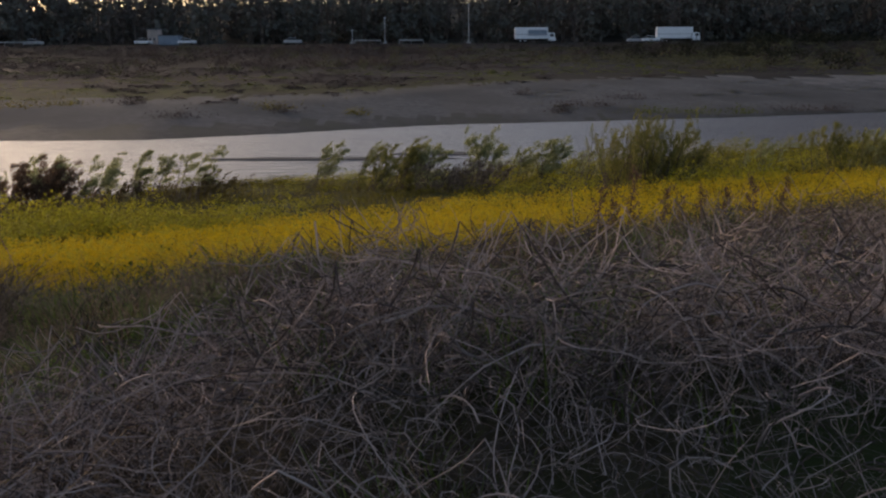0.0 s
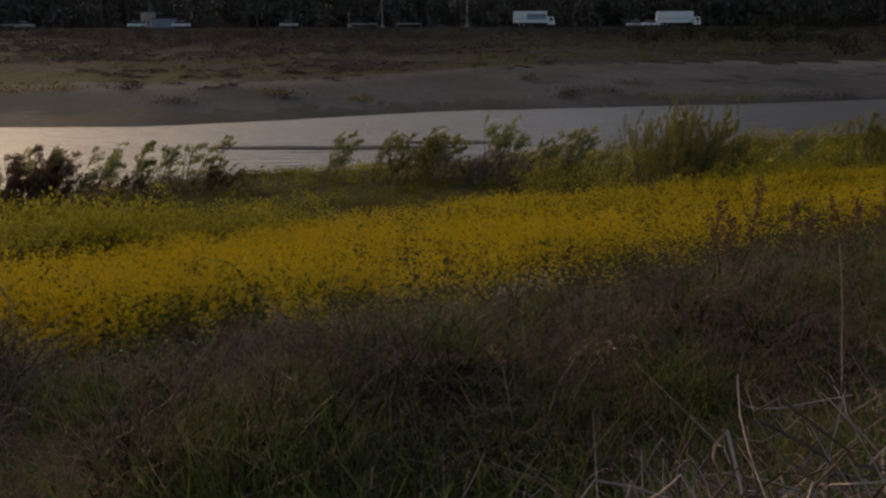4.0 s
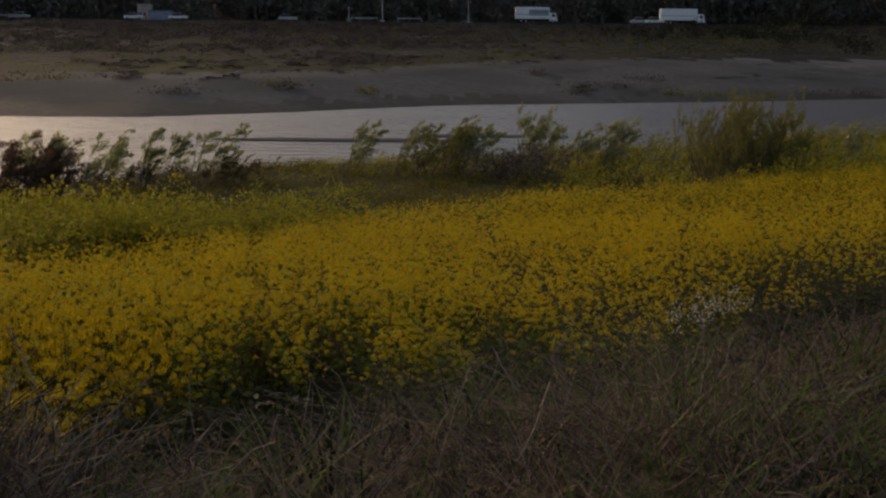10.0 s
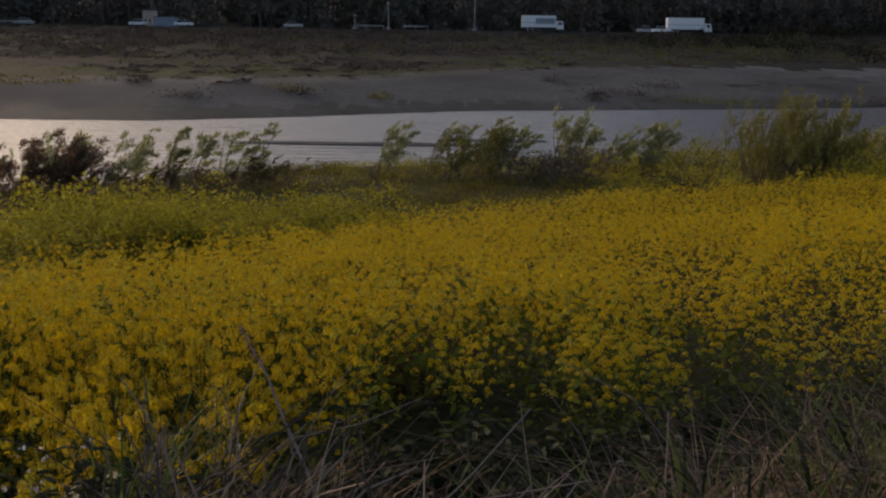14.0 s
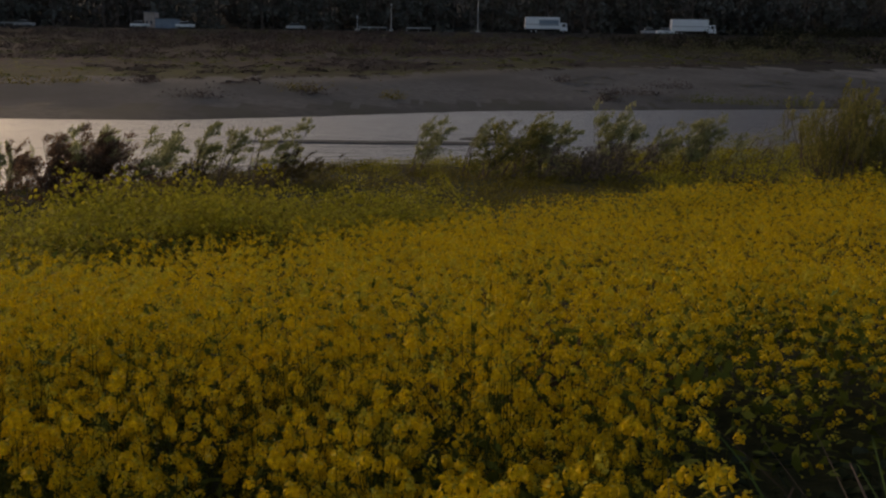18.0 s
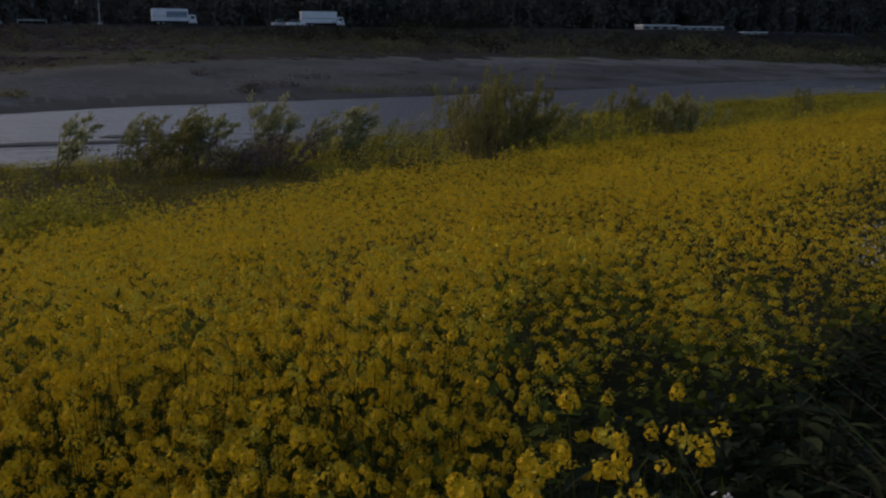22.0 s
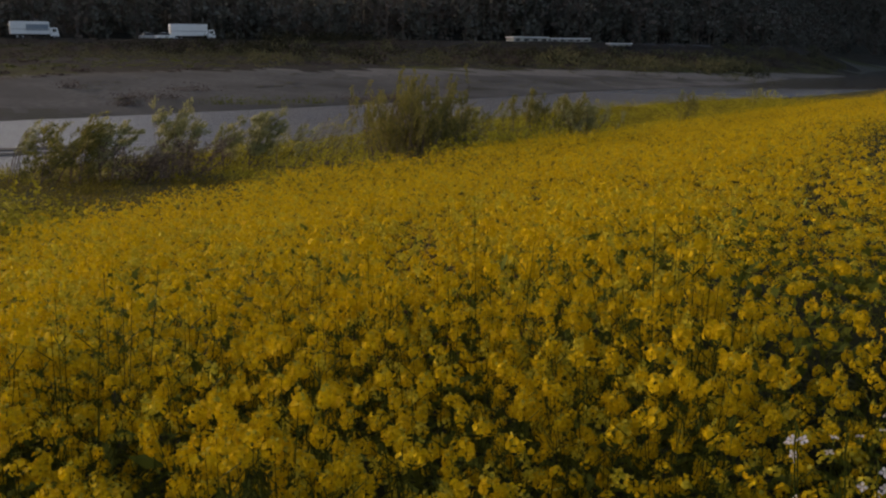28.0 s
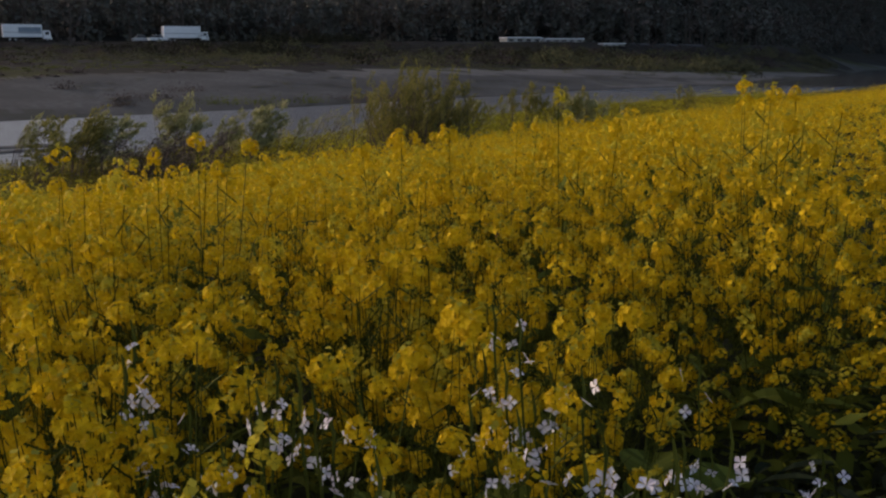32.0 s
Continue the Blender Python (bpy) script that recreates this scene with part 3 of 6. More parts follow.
def plant_template(heads, quads, leaves, tall=0.92, spread=0.15, size=0.008, radius=0.03, stems=9, leaf_size=(0.05, 0.11), low_heads=0.55, pale=0.25, leaf_slot=3):
    p = Pieces()
    for n in range(heads):
        a = rng.uniform(0, 2 * np.pi)
        r = spread * rng.uniform(0.2, 1.1) if n else 0.02
        h = tall * (1.0 if n == 0 else rng.uniform(low_heads, 0.99))
        top = np.array([r * np.cos(a), r * np.sin(a), h])
        low = np.array([0, 0, tall * rng.uniform(0.2, 0.45)])
        if n < stems:
            line = np.array([low * 0.0 if n == 0 else low, (low + top) / 2 + (0.25 * r * np.cos(a), 0.25 * r * np.sin(a), -0.02), top])
            p.tube(line, [0.0018, 0.0016, 0.0012], 2, 3)
        flower_head(p, top, radius * rng.uniform(0.65, 1.15), 0.055 * rng.uniform(0.7, 1.2), quads, False, 4 if rng.uniform() < pale else 0, size)
        k = max(1, quads // 7)
        z = rng.uniform(0.055, 0.14, k)
        c = top - np.stack([0 * z, 0 * z, z], -1) + rng.normal(0, 0.014, (k, 3))
        p.quads(cards(c, rng.normal(size=(k, 3)) + (0, 0, 0.6), size * 2.5, 1.0), 1)
    c = np.stack([rng.normal(0, 0.1, leaves), rng.normal(0, 0.1, leaves), rng.uniform(0.12, tall * 0.8, leaves)], -1)
    p.quads(cards(c, rng.normal(size=(leaves, 3)) + (0, 0, 0.8), rng.uniform(*leaf_size, leaves), 0.5), leaf_slot)
    return p.done()


def sprinkle(x0, x1, y0, y1, density, keep):
    """Random places in a rectangle, of which keep(x, y) holds."""
    k = rng.poisson((x1 - x0) * (y1 - y0) * density)
    xy = np.c_[rng.uniform(x0, x1, k), rng.uniform(y0, y1, k)]
    return xy[keep(xy[:, 0], xy[:, 1])]


NEAR = (-4.8, 9.8)


def gap_noise(x, y, scale, seed):
    return np.array([noise.noise((a * scale, b * scale, seed)) for a, b in zip(x, y)])


def in_field(x, y):
    return (y > field_near(x)) & (across(x, y) < field_far(x))


def from_near(x, y):
    return np.hypot(x - NEAR[0], y - NEAR[1])


templates_near = [plant_template(12, 12, 14, size=0.0072, radius=0.021, spread=0.18, stems=0, pale=0.16 + 0.06 * n) for n in range(8)]
templates_mid = [plant_template(9, 8, 10, size=0.0086, radius=0.0235, spread=0.2, stems=0, leaf_size=(0.04, 0.09), pale=0.13 + 0.05 * n, leaf_slot=6) for n in range(8)]
templates_far = [plant_template(7, 4, 9, size=0.0124, spread=0.26, radius=0.028, stems=0, leaf_size=(0.05, 0.11), low_heads=0.55, leaf_slot=6) for _ in range(6)]


def field_part(label, templates, density, lo, hi, box, scale):
    xy = sprinkle(*box, density, lambda x, y: in_field(x, y) & (from_near(x, y) >= lo) & (from_near(x, y) < hi))
    tall = 1 + 0.2 * gap_noise(xy[:, 0], xy[:, 1], 0.45, 3.0) + 0.15 * gap_noise(xy[:, 0], xy[:, 1], 1.7, 8.0)
    edge = np.clip((xy[:, 1] - field_near(xy[:, 0])) / 1.2, 0, 1)
    tall *= 0.72 + 0.28 * edge
    tall *= 1 + 0.14 * np.clip(1 - (field_far(xy[:, 0]) - across(xy[:, 0], xy[:, 1])) / 1.6, 0, 1)
    thin = gap_noise(xy[:, 0], xy[:, 1], 0.8, 21.0)
    hollow = np.exp(-(((xy[:, 0] + 3.25) / 0.65) ** 2) - ((xy[:, 1] - 13.0) / 0.6) ** 2)
    tall *= 1 - 0.35 * hollow
    front = np.clip(1.9 - (xy[:, 1] - field_near(xy[:, 0])), 0, 1) * (gap_noise(xy[:, 0], xy[:, 1], 1.3, 44.0) > -0.02)
    front = front * interp(xy[:, 0], -4.6, 1.0, -4.2, 0.4, -3.5, 0.4, -2.9, 1.0)
    front = np.maximum(front, 0.45 * np.clip((xy[:, 0] + 3.3) / 0.8, 0, 1) * np.clip(1 - (xy[:, 1] - 10.2) / 2.2, 0, 1))
    keep = (rng.uniform(size=len(xy)) > 0.85 * front) & (rng.uniform(-0.75, 0.2, len(xy)) < thin + 0.45) & (rng.uniform(size=len(xy)) > 0.97 * hollow)
    xy, tall = xy[keep], tall[keep]
    tagged(new("rapeseed_field", scatter("rapeseed_field", templates, on_ground(xy), FM, scale, 0.1, squash=tall)), label, "flower field", kind="stuff")


HERO_R = 1.7
field_part("dense yellow rapeseed flowers in bloom on green stems", templates_near, 50, HERO_R, 4.6, (-13, 3, 4, 17), (0.85, 1.1))
field_part("lower rapeseed flowers between the taller plants", templates_near, 19, 0, HERO_R, (-8, -1, 8, 13), (0.75, 0.98))
field_part("dense yellow rapeseed flowers in bloom on green stems", templates_mid, 31, 4.6, 12, (-18, 12, 0, 26), (0.82, 1.05))
field_part("yellow rapeseed field sloping down towards the river", templates_far, 15, 12, 34, (-30, 34, -10, 46), (0.78, 1.0))
field_part("yellow rapeseed field running on along the bank", templates_far, 6, 34, 110, (16, 110, 20, 80), (0.9, 1.1))


xy = sprinkle(-30, 40, -8, 50, 14, lambda x, y: in_field(x, y) & (across(x, y) > field_far(x) - 2.0) & (from_near(x, y) > 8))
tagged(new("rapeseed_field", scatter("rapeseed_field", templates_far, on_ground(xy), FM, (0.9, 1.08), 0.08)), "dense rapeseed flowers along the crest of the field", "flower field", kind="stuff")


def fringe_end(x):
    return interp(x, -40, 27, -16, 30.5, -11, 29.6, -6, 26.8, -2.5, 25.2, 1.5, 25.0, 60, 25.5)


xy = np.c_[rng.normal(-3.25, 0.36, 60), rng.normal(13.0, 0.3, 60)]
tagged(new("withered_plants", scatter("withered_plants", [blades(10, 0.06, 0.74, 0.012, 0.3, 0, Pieces(), 0.25, 4).done() for _ in range(4)], on_ground(xy), [M_RUST], (0.85, 1.1), 0.12)), "patch of brown withered stems in the middle of the flowers", "dead plants", kind="stuff")


def in_fringe(x, y):
    s_ = across(x, y)
    return (s_ >= field_far(x) + 0.7) & (s_ < fringe_end(x)) & (y < near_edge(x) - 3)


def fringe_template():
    p = Pieces()
    k = 20
    c = np.stack([rng.normal(0, 0.26, k), rng.normal(0, 0.26, k), np.abs(rng.normal(0.4, 0.17, k))], -1)
    p.quads(cards(c, rng.normal(size=(k, 3)) + (0, 0, 0.6), rng.uniform(0.05, 0.1, k), 0.6), 6)
    k = 26
    c = np.stack([rng.normal(0, 0.25, k), rng.normal(0, 0.25, k), rng.uniform(0.5, 0.85, k)], -1)
    p.quads(cards(c[:7], rng.normal(size=(7, 3)) + (0, 0, 1), 0.028), 4)
    p.quads(cards(c[7:], rng.normal(size=(k - 7, 3)) + (0, 0, 1), 0.04), 7)
    return p.done()


def cushion_template(k, top_slots, low_slot):
    """A rounded, leafy cushion of weeds one metre wide, its top scattered with buds or flowers."""
    p = Pieces()
    u = unit(rng.normal(size=(k, 3)))
    u[:, 2] = np.abs(u[:, 2])
    lump = 1 + 0.22 * np.sin(5 * u[:, 0] + 2) * np.cos(6 * u[:, 1]) + rng.normal(0, 0.06, k)
    c = u * np.array([0.55, 0.55, 0.6]) * lump[:, None]
    high = u[:, 2] > 0.45
    low = c[~high]
    lean_ = u[~high] + rng.normal(0, 0.5, low.shape) + (0, 0, 0.7)
    for n, s_ in enumerate(low_slot):
        q = np.arange(n, len(low), len(low_slot))
        p.quads(cards(low[q], lean_[q], rng.uniform(0.05, 0.1, len(q)), 0.6), s_)
    h = c[high]
    pick_ = rng.integers(0, len(top_slots), len(h))
    for n, s_ in enumerate(top_slots):
        q = h[pick_ == n]
        if len(q):
            p.quads(cards(q, rng.normal(size=q.shape) * 0.5 + (0, 0, 1), 0.028 if s_ in (0, 1, 4) else 0.055, 0.8), s_)
    return p.done()


def bank_rows(x, y, seed):
    """Long billows that run along the bank: high on their crests, low in the furrows between."""
    return gap_noise((x * CA + y * SA) * 0.3, across(x, y) * 1.25, 0.55, seed)


# sides mostly in darker slots than the tops: shading of the mounds by colour
cushions = [cushion_template(560, (7, 7, 7, 5, 7, 4, 7, 7), (7, 6, 3, 6)) for _ in range(5)]
xy = sprinkle(-30, 46, -8, 52, 2.6, in_fringe)
rows_ = bank_rows(xy[:, 0], xy[:, 1], 5.0)
xy, rows_ = xy[rows_ > -0.1], rows_[rows_ > -0.1]
tagged(new("flower_cushions", scatter("flower_cushions", cushions, on_ground(xy), FM, (1.0, 1.7), 0.05, squash=rng.uniform(0.7, 0.95, len(xy)) * (0.7 + 1.8 * np.clip(rows_, 0, 0.5)))), "yellow-green cushions of rapeseed at the field's lower edge", "flower clumps", kind="stuff")
fringe = [fringe_template() for _ in range(6)]
xy = sprinkle(-30, 50, -8, 60, 2.2, in_fringe)
wave = bank_rows(xy[:, 0], xy[:, 1], 5.0)
xy, wave = xy[wave > -0.14], wave[wave > -0.14]
tagged(new("rapeseed_fringe", scatter("rapeseed_fringe", fringe, on_ground(xy), FM, (0.7, 1.0), 0.1, squash=0.8 + 0.9 * wave)), "greener, billowing rapeseed clumps at the field's lower edge", "flower clumps", kind="stuff")


# ---------------------------------------------------------------- the dry bank in front of the field
def in_dry(x, y):
    gap = interp(x, -5, 0.7, -1.6, 0.9, 0.5, 0.45, 3, 0.1)
    return (y < field_near(x) - gap) & (across(x, y) > 0.6) & (x > -16)


def vine(p, start, length, radius, slot, flat=0.5, wild=0.55, points=11):
    """A dead climber's stem that arches and curls over the bank from start."""
    a, e = rng.uniform(0, 2 * np.pi), rng.uniform(-0.1, 0.9)
    bend, sway = rng.normal(0, 0.75 * wild), rng.normal(-0.1, 0.16)
    pts, q = [], np.array(start, float)
    step = length / (points - 1)
    for n in range(points):
        pts.append(q.copy())
        a += bend + rng.normal(0, 0.3 * wild)
        e = np.clip(e + sway + rng.normal(0, 0.12), -1.0, 1.0)
        q = q + step * np.array([np.cos(a) * np.cos(e), np.sin(a) * np.cos(e), np.sin(e)])
        floor_z = ground_z(q[0], q[1]) + 0.03
        if q[2] < floor_z:
            q[2], e = floor_z, rng.uniform(0.1, 0.7)
        if q[2] > floor_z + 0.46:
            e = -abs(e)
    p.tube(pts, radius * np.linspace(1, 0.55, points), slot, 4 if radius > 0.003 else 3)


def tangle(label, centre, size, thick, thin, radius=(0.0035, 0.0065), height_=0.42, mat=M_VINE):
    """A heap of dead climbers: some long thick stems over a mass of short fine twigs."""
    p = Pieces()
    for n in range(thick + thin):
        x, y = centre[0] + rng.normal(0, size[0] / 2), centre[1] + rng.normal(0, size[1] / 2)
        if not in_dry(x, y):
            continue
        z = ground_z(x, y)
        if n < thick:
            vine(p, (x, y, z + rng.uniform(0.1, height_)), rng.uniform(0.35, 0.85), rng.uniform(*radius), 0)
        else:
            vine(p, (x, y, z + rng.uniform(0.0, height_)), rng.uniform(0.15, 0.42), rng.uniform(0.0013, 0.0028), 0, 0.4, 0.7, 7)
    return tagged(new("dry_vine_tangle", p.mesh("dry_vine_tangle", [mat])), label, "dry vines", kind="stuff")


tangle("grey tangle of dead climbing vines on the bank", (1.2, 3.1), (2.8, 1.0), 620, 3600, (0.0022, 0.0044), 0.34)
tangle("grey tangle of dead climbing vines on the bank", (-0.5, 3.2), (1.2, 0.9), 170, 1300, (0.0022, 0.0042), 0.3)
tangle("grey tangle of dead climbing vines on the bank", (2.9, 5.3), (1.9, 1.3), 200, 2200, (0.002, 0.0036), 0.3)
tangle("brown heap of dry twigs beside the flower field", (1.6, 8.2), (3.0, 1.6), 14, 1500, (0.0022, 0.0036), 0.3, M_TWIG)
tangle("brown heap of dry twigs beside the flower field", (4.6, 10.2), (3.5, 2.6), 12, 900, (0.0025, 0.004), 0.4, M_TWIG)
tangle("brown heap of dry twigs beside the flower field", (-0.9, 7.2), (2.0, 1.0), 16, 900, (0.0022, 0.0036), 0.26, M_TWIG)


def stalks(label, places, count, tall, lean, thick=1.0):
    """Dead reed stalks, most of them blown over to one side."""
    p = Pieces()
    for _ in range(count):
        q = rng.uniform(0, 1)
        x = places[0][0] + (places[1][0] - places[0][0]) * q + rng.normal(0, 0.18)
        y = places[0][1] + (places[1][1] - places[0][1]) * q + rng.normal(0, 0.16)
        z, h = ground_z(x, y) - 0.02, tall * rng.uniform(0.5, 1.0)
        lx, ly = rng.normal(lean, 0.45), rng.normal(0.0, 0.3)
        t = np.linspace(0, 1, 6)[:, None]
        line = np.array([x, y, z]) + np.concatenate([lx * h * t**1.5, ly * h * t**1.5, h * t * (1 - 0.25 * min(1, abs(lx)) * t)], 1)
        line[1:] += rng.normal(0, 0.012 * thick, (5, 3))
        p.tube(line, np.linspace(0.004, 0.0015, 6) * rng.uniform(0.6, 1.2) * thick, 0, 4)
        if rng.uniform() < 0.4:
            e, w = line[3], unit(np.array([rng.normal(lean, 0.6), rng.normal(0, 0.6), 0.6]))
            p.tube(np.stack([e, e + w * 0.1 * h, e + w * 0.22 * h]), [0.003, 0.0025, 0.0012], 0, 3)
    return tagged(new("dry_reed_stalks", p.mesh("dry_reed_stalks", [M_REED])), label, "dry reeds", kind="stuff")


stalks("bold pale reed stalks broken over the ridge", ((-3.7, 7.5), (-2.9, 7.7)), 46, 0.58, 0.5, 1.6)
stalks("bold pale reed stalks broken over the ridge", ((-2.6, 7.4), (-1.5, 7.7)), 44, 0.36, -0.2, 1.5)
stalks("thick pale dead reeds, bent and broken", ((-3.6, 7.6), (-2.6, 7.9)), 26, 0.34, 0.3, 2.0)
tangle("thick curled dead stems on the ridge", (-1.9, 7.8), (1.1, 0.5), 50, 160, (0.0026, 0.0042), 0.1, M_REED)
tangle("thick curled dead stems on the ridge", (-0.9, 7.5), (1.4, 0.8), 40, 160, (0.0022, 0.0038), 0.1, M_REED)
stalks("grey dead reeds leaning over in one direction", ((-4.0, 7.3), (-2.8, 7.7)), 170, 0.56, 0.4)
stalks("grey dead reeds leaning over in one direction", ((-4.2, 7.7), (-2.9, 8.1)), 200, 0.58, 0.35)
stalks("low litter of pale broken reeds along the ridge", ((-3.7, 7.2), (-0.6, 7.6)), 190, 0.3, 0.5)
stalks("low litter of pale broken reeds along the ridge", ((-3.4, 7.6), (-0.9, 8.0)), 160, 0.28, 0.4)
stalks("low litter of pale broken reeds on the bank", ((-1.8, 7.8), (1.6, 8.9)), 240, 0.34, 0.5)
stalks("curled dead stalks on a brown heap of thatch", ((-2.0, 7.4), (-1.2, 7.7)), 60, 0.4, 0.3)
stalks("thin dead stalks standing in the dry bank", ((-1.2, 7.8), (2.0, 9.0)), 90, 0.45, 0.2)
stalks("thin dead stalks standing in the dry bank", ((1.0, 5.0), (5.0, 10.0)), 120, 0.6, 0.2)
stalks("bent pale stalks rising from the grass", ((-1.4, 5.0), (0.8, 5.6)), 12, 0.8, 0.25, 1.3)


def straw_template(k=26, tall=0.55, width=0.007, bend=0.8, slot=0):
    return blades(k, 0.09, tall, width, bend, slot, Pieces(), 0.7, 5).done()


def matted(k=16, slot=0):
    """A mat of dead blades lying in all directions, some with a lift."""
    p = Pieces()
    return blades(k, 0.14, 0.42, 0.006, 1.5, slot, p, 1.2, 3).done()


def dry_mix(name, templates, density, mats, scale, lean, seed, limit, wave, label, category, drift=(0, 0), vines=0.75):
    xy = sprinkle(-10, 12, 0, 20, density, in_dry)
    heap = np.exp(-(((xy[:, 0] - 1.2) / 2.4) ** 2) - ((xy[:, 1] - 3.7) / 1.1) ** 2)
    xy = xy[rng.uniform(size=len(xy)) > vines * heap]
    xy = xy[gap_noise(xy[:, 0], xy[:, 1], wave, seed) > limit]
    xy = xy[(across(xy[:, 0], xy[:, 1]) < 8.9) | (xy[:, 0] > 1)]
    if category != "grass":
        s_ = across(xy[:, 0], xy[:, 1])
        hollow = (s_ > 4.2) & (s_ < 5.8) & (xy[:, 0] < 1.2)
        xy = xy[((xy[:, 0] > -3.6) | (xy[:, 1] < 6.8)) & (~hollow | (rng.uniform(size=len(xy)) < 0.3))]
    tagged(new(name, scatter(name, templates, on_ground(xy), mats, scale, lean, drift=drift)), label, category, kind="stuff")


def on_ridge(x, y):
    s_ = across(x, y)
    return in_dry(x, y) & (s_ > 5.7) & (s_ < 9.0)


def green_patch(x, y):
    """Where fresh growth has come up through the ridge: true on its patches."""
    spots = ((-0.35, 8.35, 0.75), (-2.3, 6.9, 0.4), (-1.2, 6.5, 0.45), (1.1, 6.9, 0.35), (2.6, 8.6, 0.7), (3.4, 7.0, 0.5), (-3.4, 7.2, 0.3))
    best = np.zeros(len(x))
    for px, py, r in spots:
        best = np.maximum(best, np.exp(-((x - px) ** 2 + (y - py) ** 2) / r**2))
    return best + 0.35 * gap_noise(x, y, 1.6, 77.0) > 0.42


xy = np.c_[rng.uniform(-1.2, 4.5, 700), rng.uniform(2.1, 4.4, 700)]
xy = xy[in_dry(xy[:, 0], xy[:, 1])]
tagged(new("matted_grass", scatter("matted_grass", [matted(16) for _ in range(6)], on_ground(xy), [M_VINE], (0.5, 0.9), 0.3)), "grey litter of fine dead stems beneath the vines", "dead grass", kind="stuff")
dry_mix("matted_grass", [matted() for _ in range(8)], 13, [M_THATCH], (0.7, 1.3), 0.2, 9.0, -0.18, 0.6, "matted grey-brown dead grass covering the bank", "dead grass")
xy = sprinkle(-4.6, 8, 5, 15, 26, lambda x, y: on_ridge(x, y))
xy = xy[~green_patch(xy[:, 0], xy[:, 1]) | (rng.uniform(size=len(xy)) < 0.25)]
lift = 0.9 + 0.9 * gap_noise(xy[:, 0], xy[:, 1], 1.5, 13.0)
brown = gap_noise(xy[:, 0], xy[:, 1], 0.9, 52.0) > interp(xy[:, 0], -2.4, -0.1, -1.6, 0.15, 8, 0.15)
for sel, m, label in ((brown, M_THATCH, "thick brown mounds of matted dead grass on a low ridge"), (~brown, M_TWIG, "thick dark mounds of dead grass and twigs on a low ridge")):
    tagged(new("matted_grass", scatter("matted_grass", [matted(16) for _ in range(6)], on_ground(xy[sel]), [m], (0.7, 1.25), 0.3, drift=(0.25, 0.0), squash=lift[sel])), label, "dead grass", kind="stuff")
straw = [straw_template(16, rng.uniform(0.35, 0.6), 0.006, rng.uniform(0.6, 1.2)) for _ in range(8)]
dry_mix("dry_grass", straw, 5, [M_STRAW], (0.5, 0.9), 0.25, 11.0, 0.05, 0.55, "straw-coloured dry grass lying over the bank", "dry grass", (0.15, 0.1))
for px, py, r, k in ((0.45, 6.35, 0.3, 70), (0.95, 6.15, 0.25, 40), (-1.0, 7.3, 0.25, 30), (0.6, 8.1, 0.35, 40), (1.9, 7.2, 0.3, 30)):
    xy = np.c_[rng.normal(px, r, k), rng.normal(py, r * 0.7, k)]
    tagged(new("dry_grass", scatter("dry_grass", straw, on_ground(xy), [M_STRAW], (0.5, 0.95), 0.35, drift=(0.1, -0.35))), "drooping heap of pale straw on the ridge", "dry grass", kind="stuff")
xy = np.c_[rng.uniform(-4.3, -2.7, 120), rng.normal(7.85, 0.24, 120)]
tagged(new("dry_grass", scatter("dry_grass", straw, on_ground(xy), [M_THATCH], (0.55, 0.9), 0.2, drift=(0.3, 0.0))), "tall dead grass and reeds on the ridge, blown to one side", "dry grass", kind="stuff")
green = [blades(18, 0.08, rng.uniform(0.22, 0.42), 0.009, 0.6, 0, Pieces(), 0.5, 4).done() for _ in range(8)]
dry_mix("green_grass", green, 9, [M_GRASS], (0.6, 1.1), 0.15, 17.0, 0.0, 0.5, "fresh green grass growing through the dead growth", "grass")
xy = sprinkle(-4.6, 8, 5, 13, 30, lambda x, y: on_ridge(x, y) & green_patch(x, y))
tagged(new("green_grass", scatter("green_grass", green, on_ground(xy), [M_GRASS], (0.7, 1.15), 0.25)), "fresh green grass in patches on the ridge", "grass", kind="stuff")

tall_green = [blades(26, 0.1, rng.uniform(0.4, 0.6), 0.012, 0.9, 0, Pieces(), 0.6, 5).done() for _ in range(6)]
dry_mix("tall_grass", tall_green, 5, [M_GRASS], (0.6, 1.0), 0.2, 23.0, 0.16, 0.45, "tufts of taller dark green grass on the bank", "grass", (0.1, 0.05), 0.5)

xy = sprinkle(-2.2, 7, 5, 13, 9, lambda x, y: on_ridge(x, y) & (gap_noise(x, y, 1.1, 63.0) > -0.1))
# half the weeds get the shade-darkened green, the others plain grass green
for sel, m, label in ((xy[:, 0] * 7 % 1 < 0.5, M_SHADE, "leafy weeds growing through the dead ridge, coloured dark as if shaded"), (xy[:, 0] * 7 % 1 >= 0.5, M_GRASS, "green leafy weeds growing through the dead ridge")):
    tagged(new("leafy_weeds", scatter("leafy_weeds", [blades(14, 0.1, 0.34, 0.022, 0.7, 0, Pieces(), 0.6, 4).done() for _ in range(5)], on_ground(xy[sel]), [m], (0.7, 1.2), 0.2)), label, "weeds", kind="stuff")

# the soft grassy hollow between the vines and the ridge
xy = sprinkle(-3.6, 1.3, 4.0, 7.2, 40, lambda x, y: in_dry(x, y) & (across(x, y) > 3.9) & (across(x, y) < 6.0))
xy = xy[gap_noise(xy[:, 0], xy[:, 1], 0.7, 71.0) > -0.22]
tagged(new("green_grass", scatter("green_grass", green, on_ground(xy), [M_GRASS], (0.8, 1.5), 0.2)), "soft dark green grass in front of the dead growth", "grass", kind="stuff")

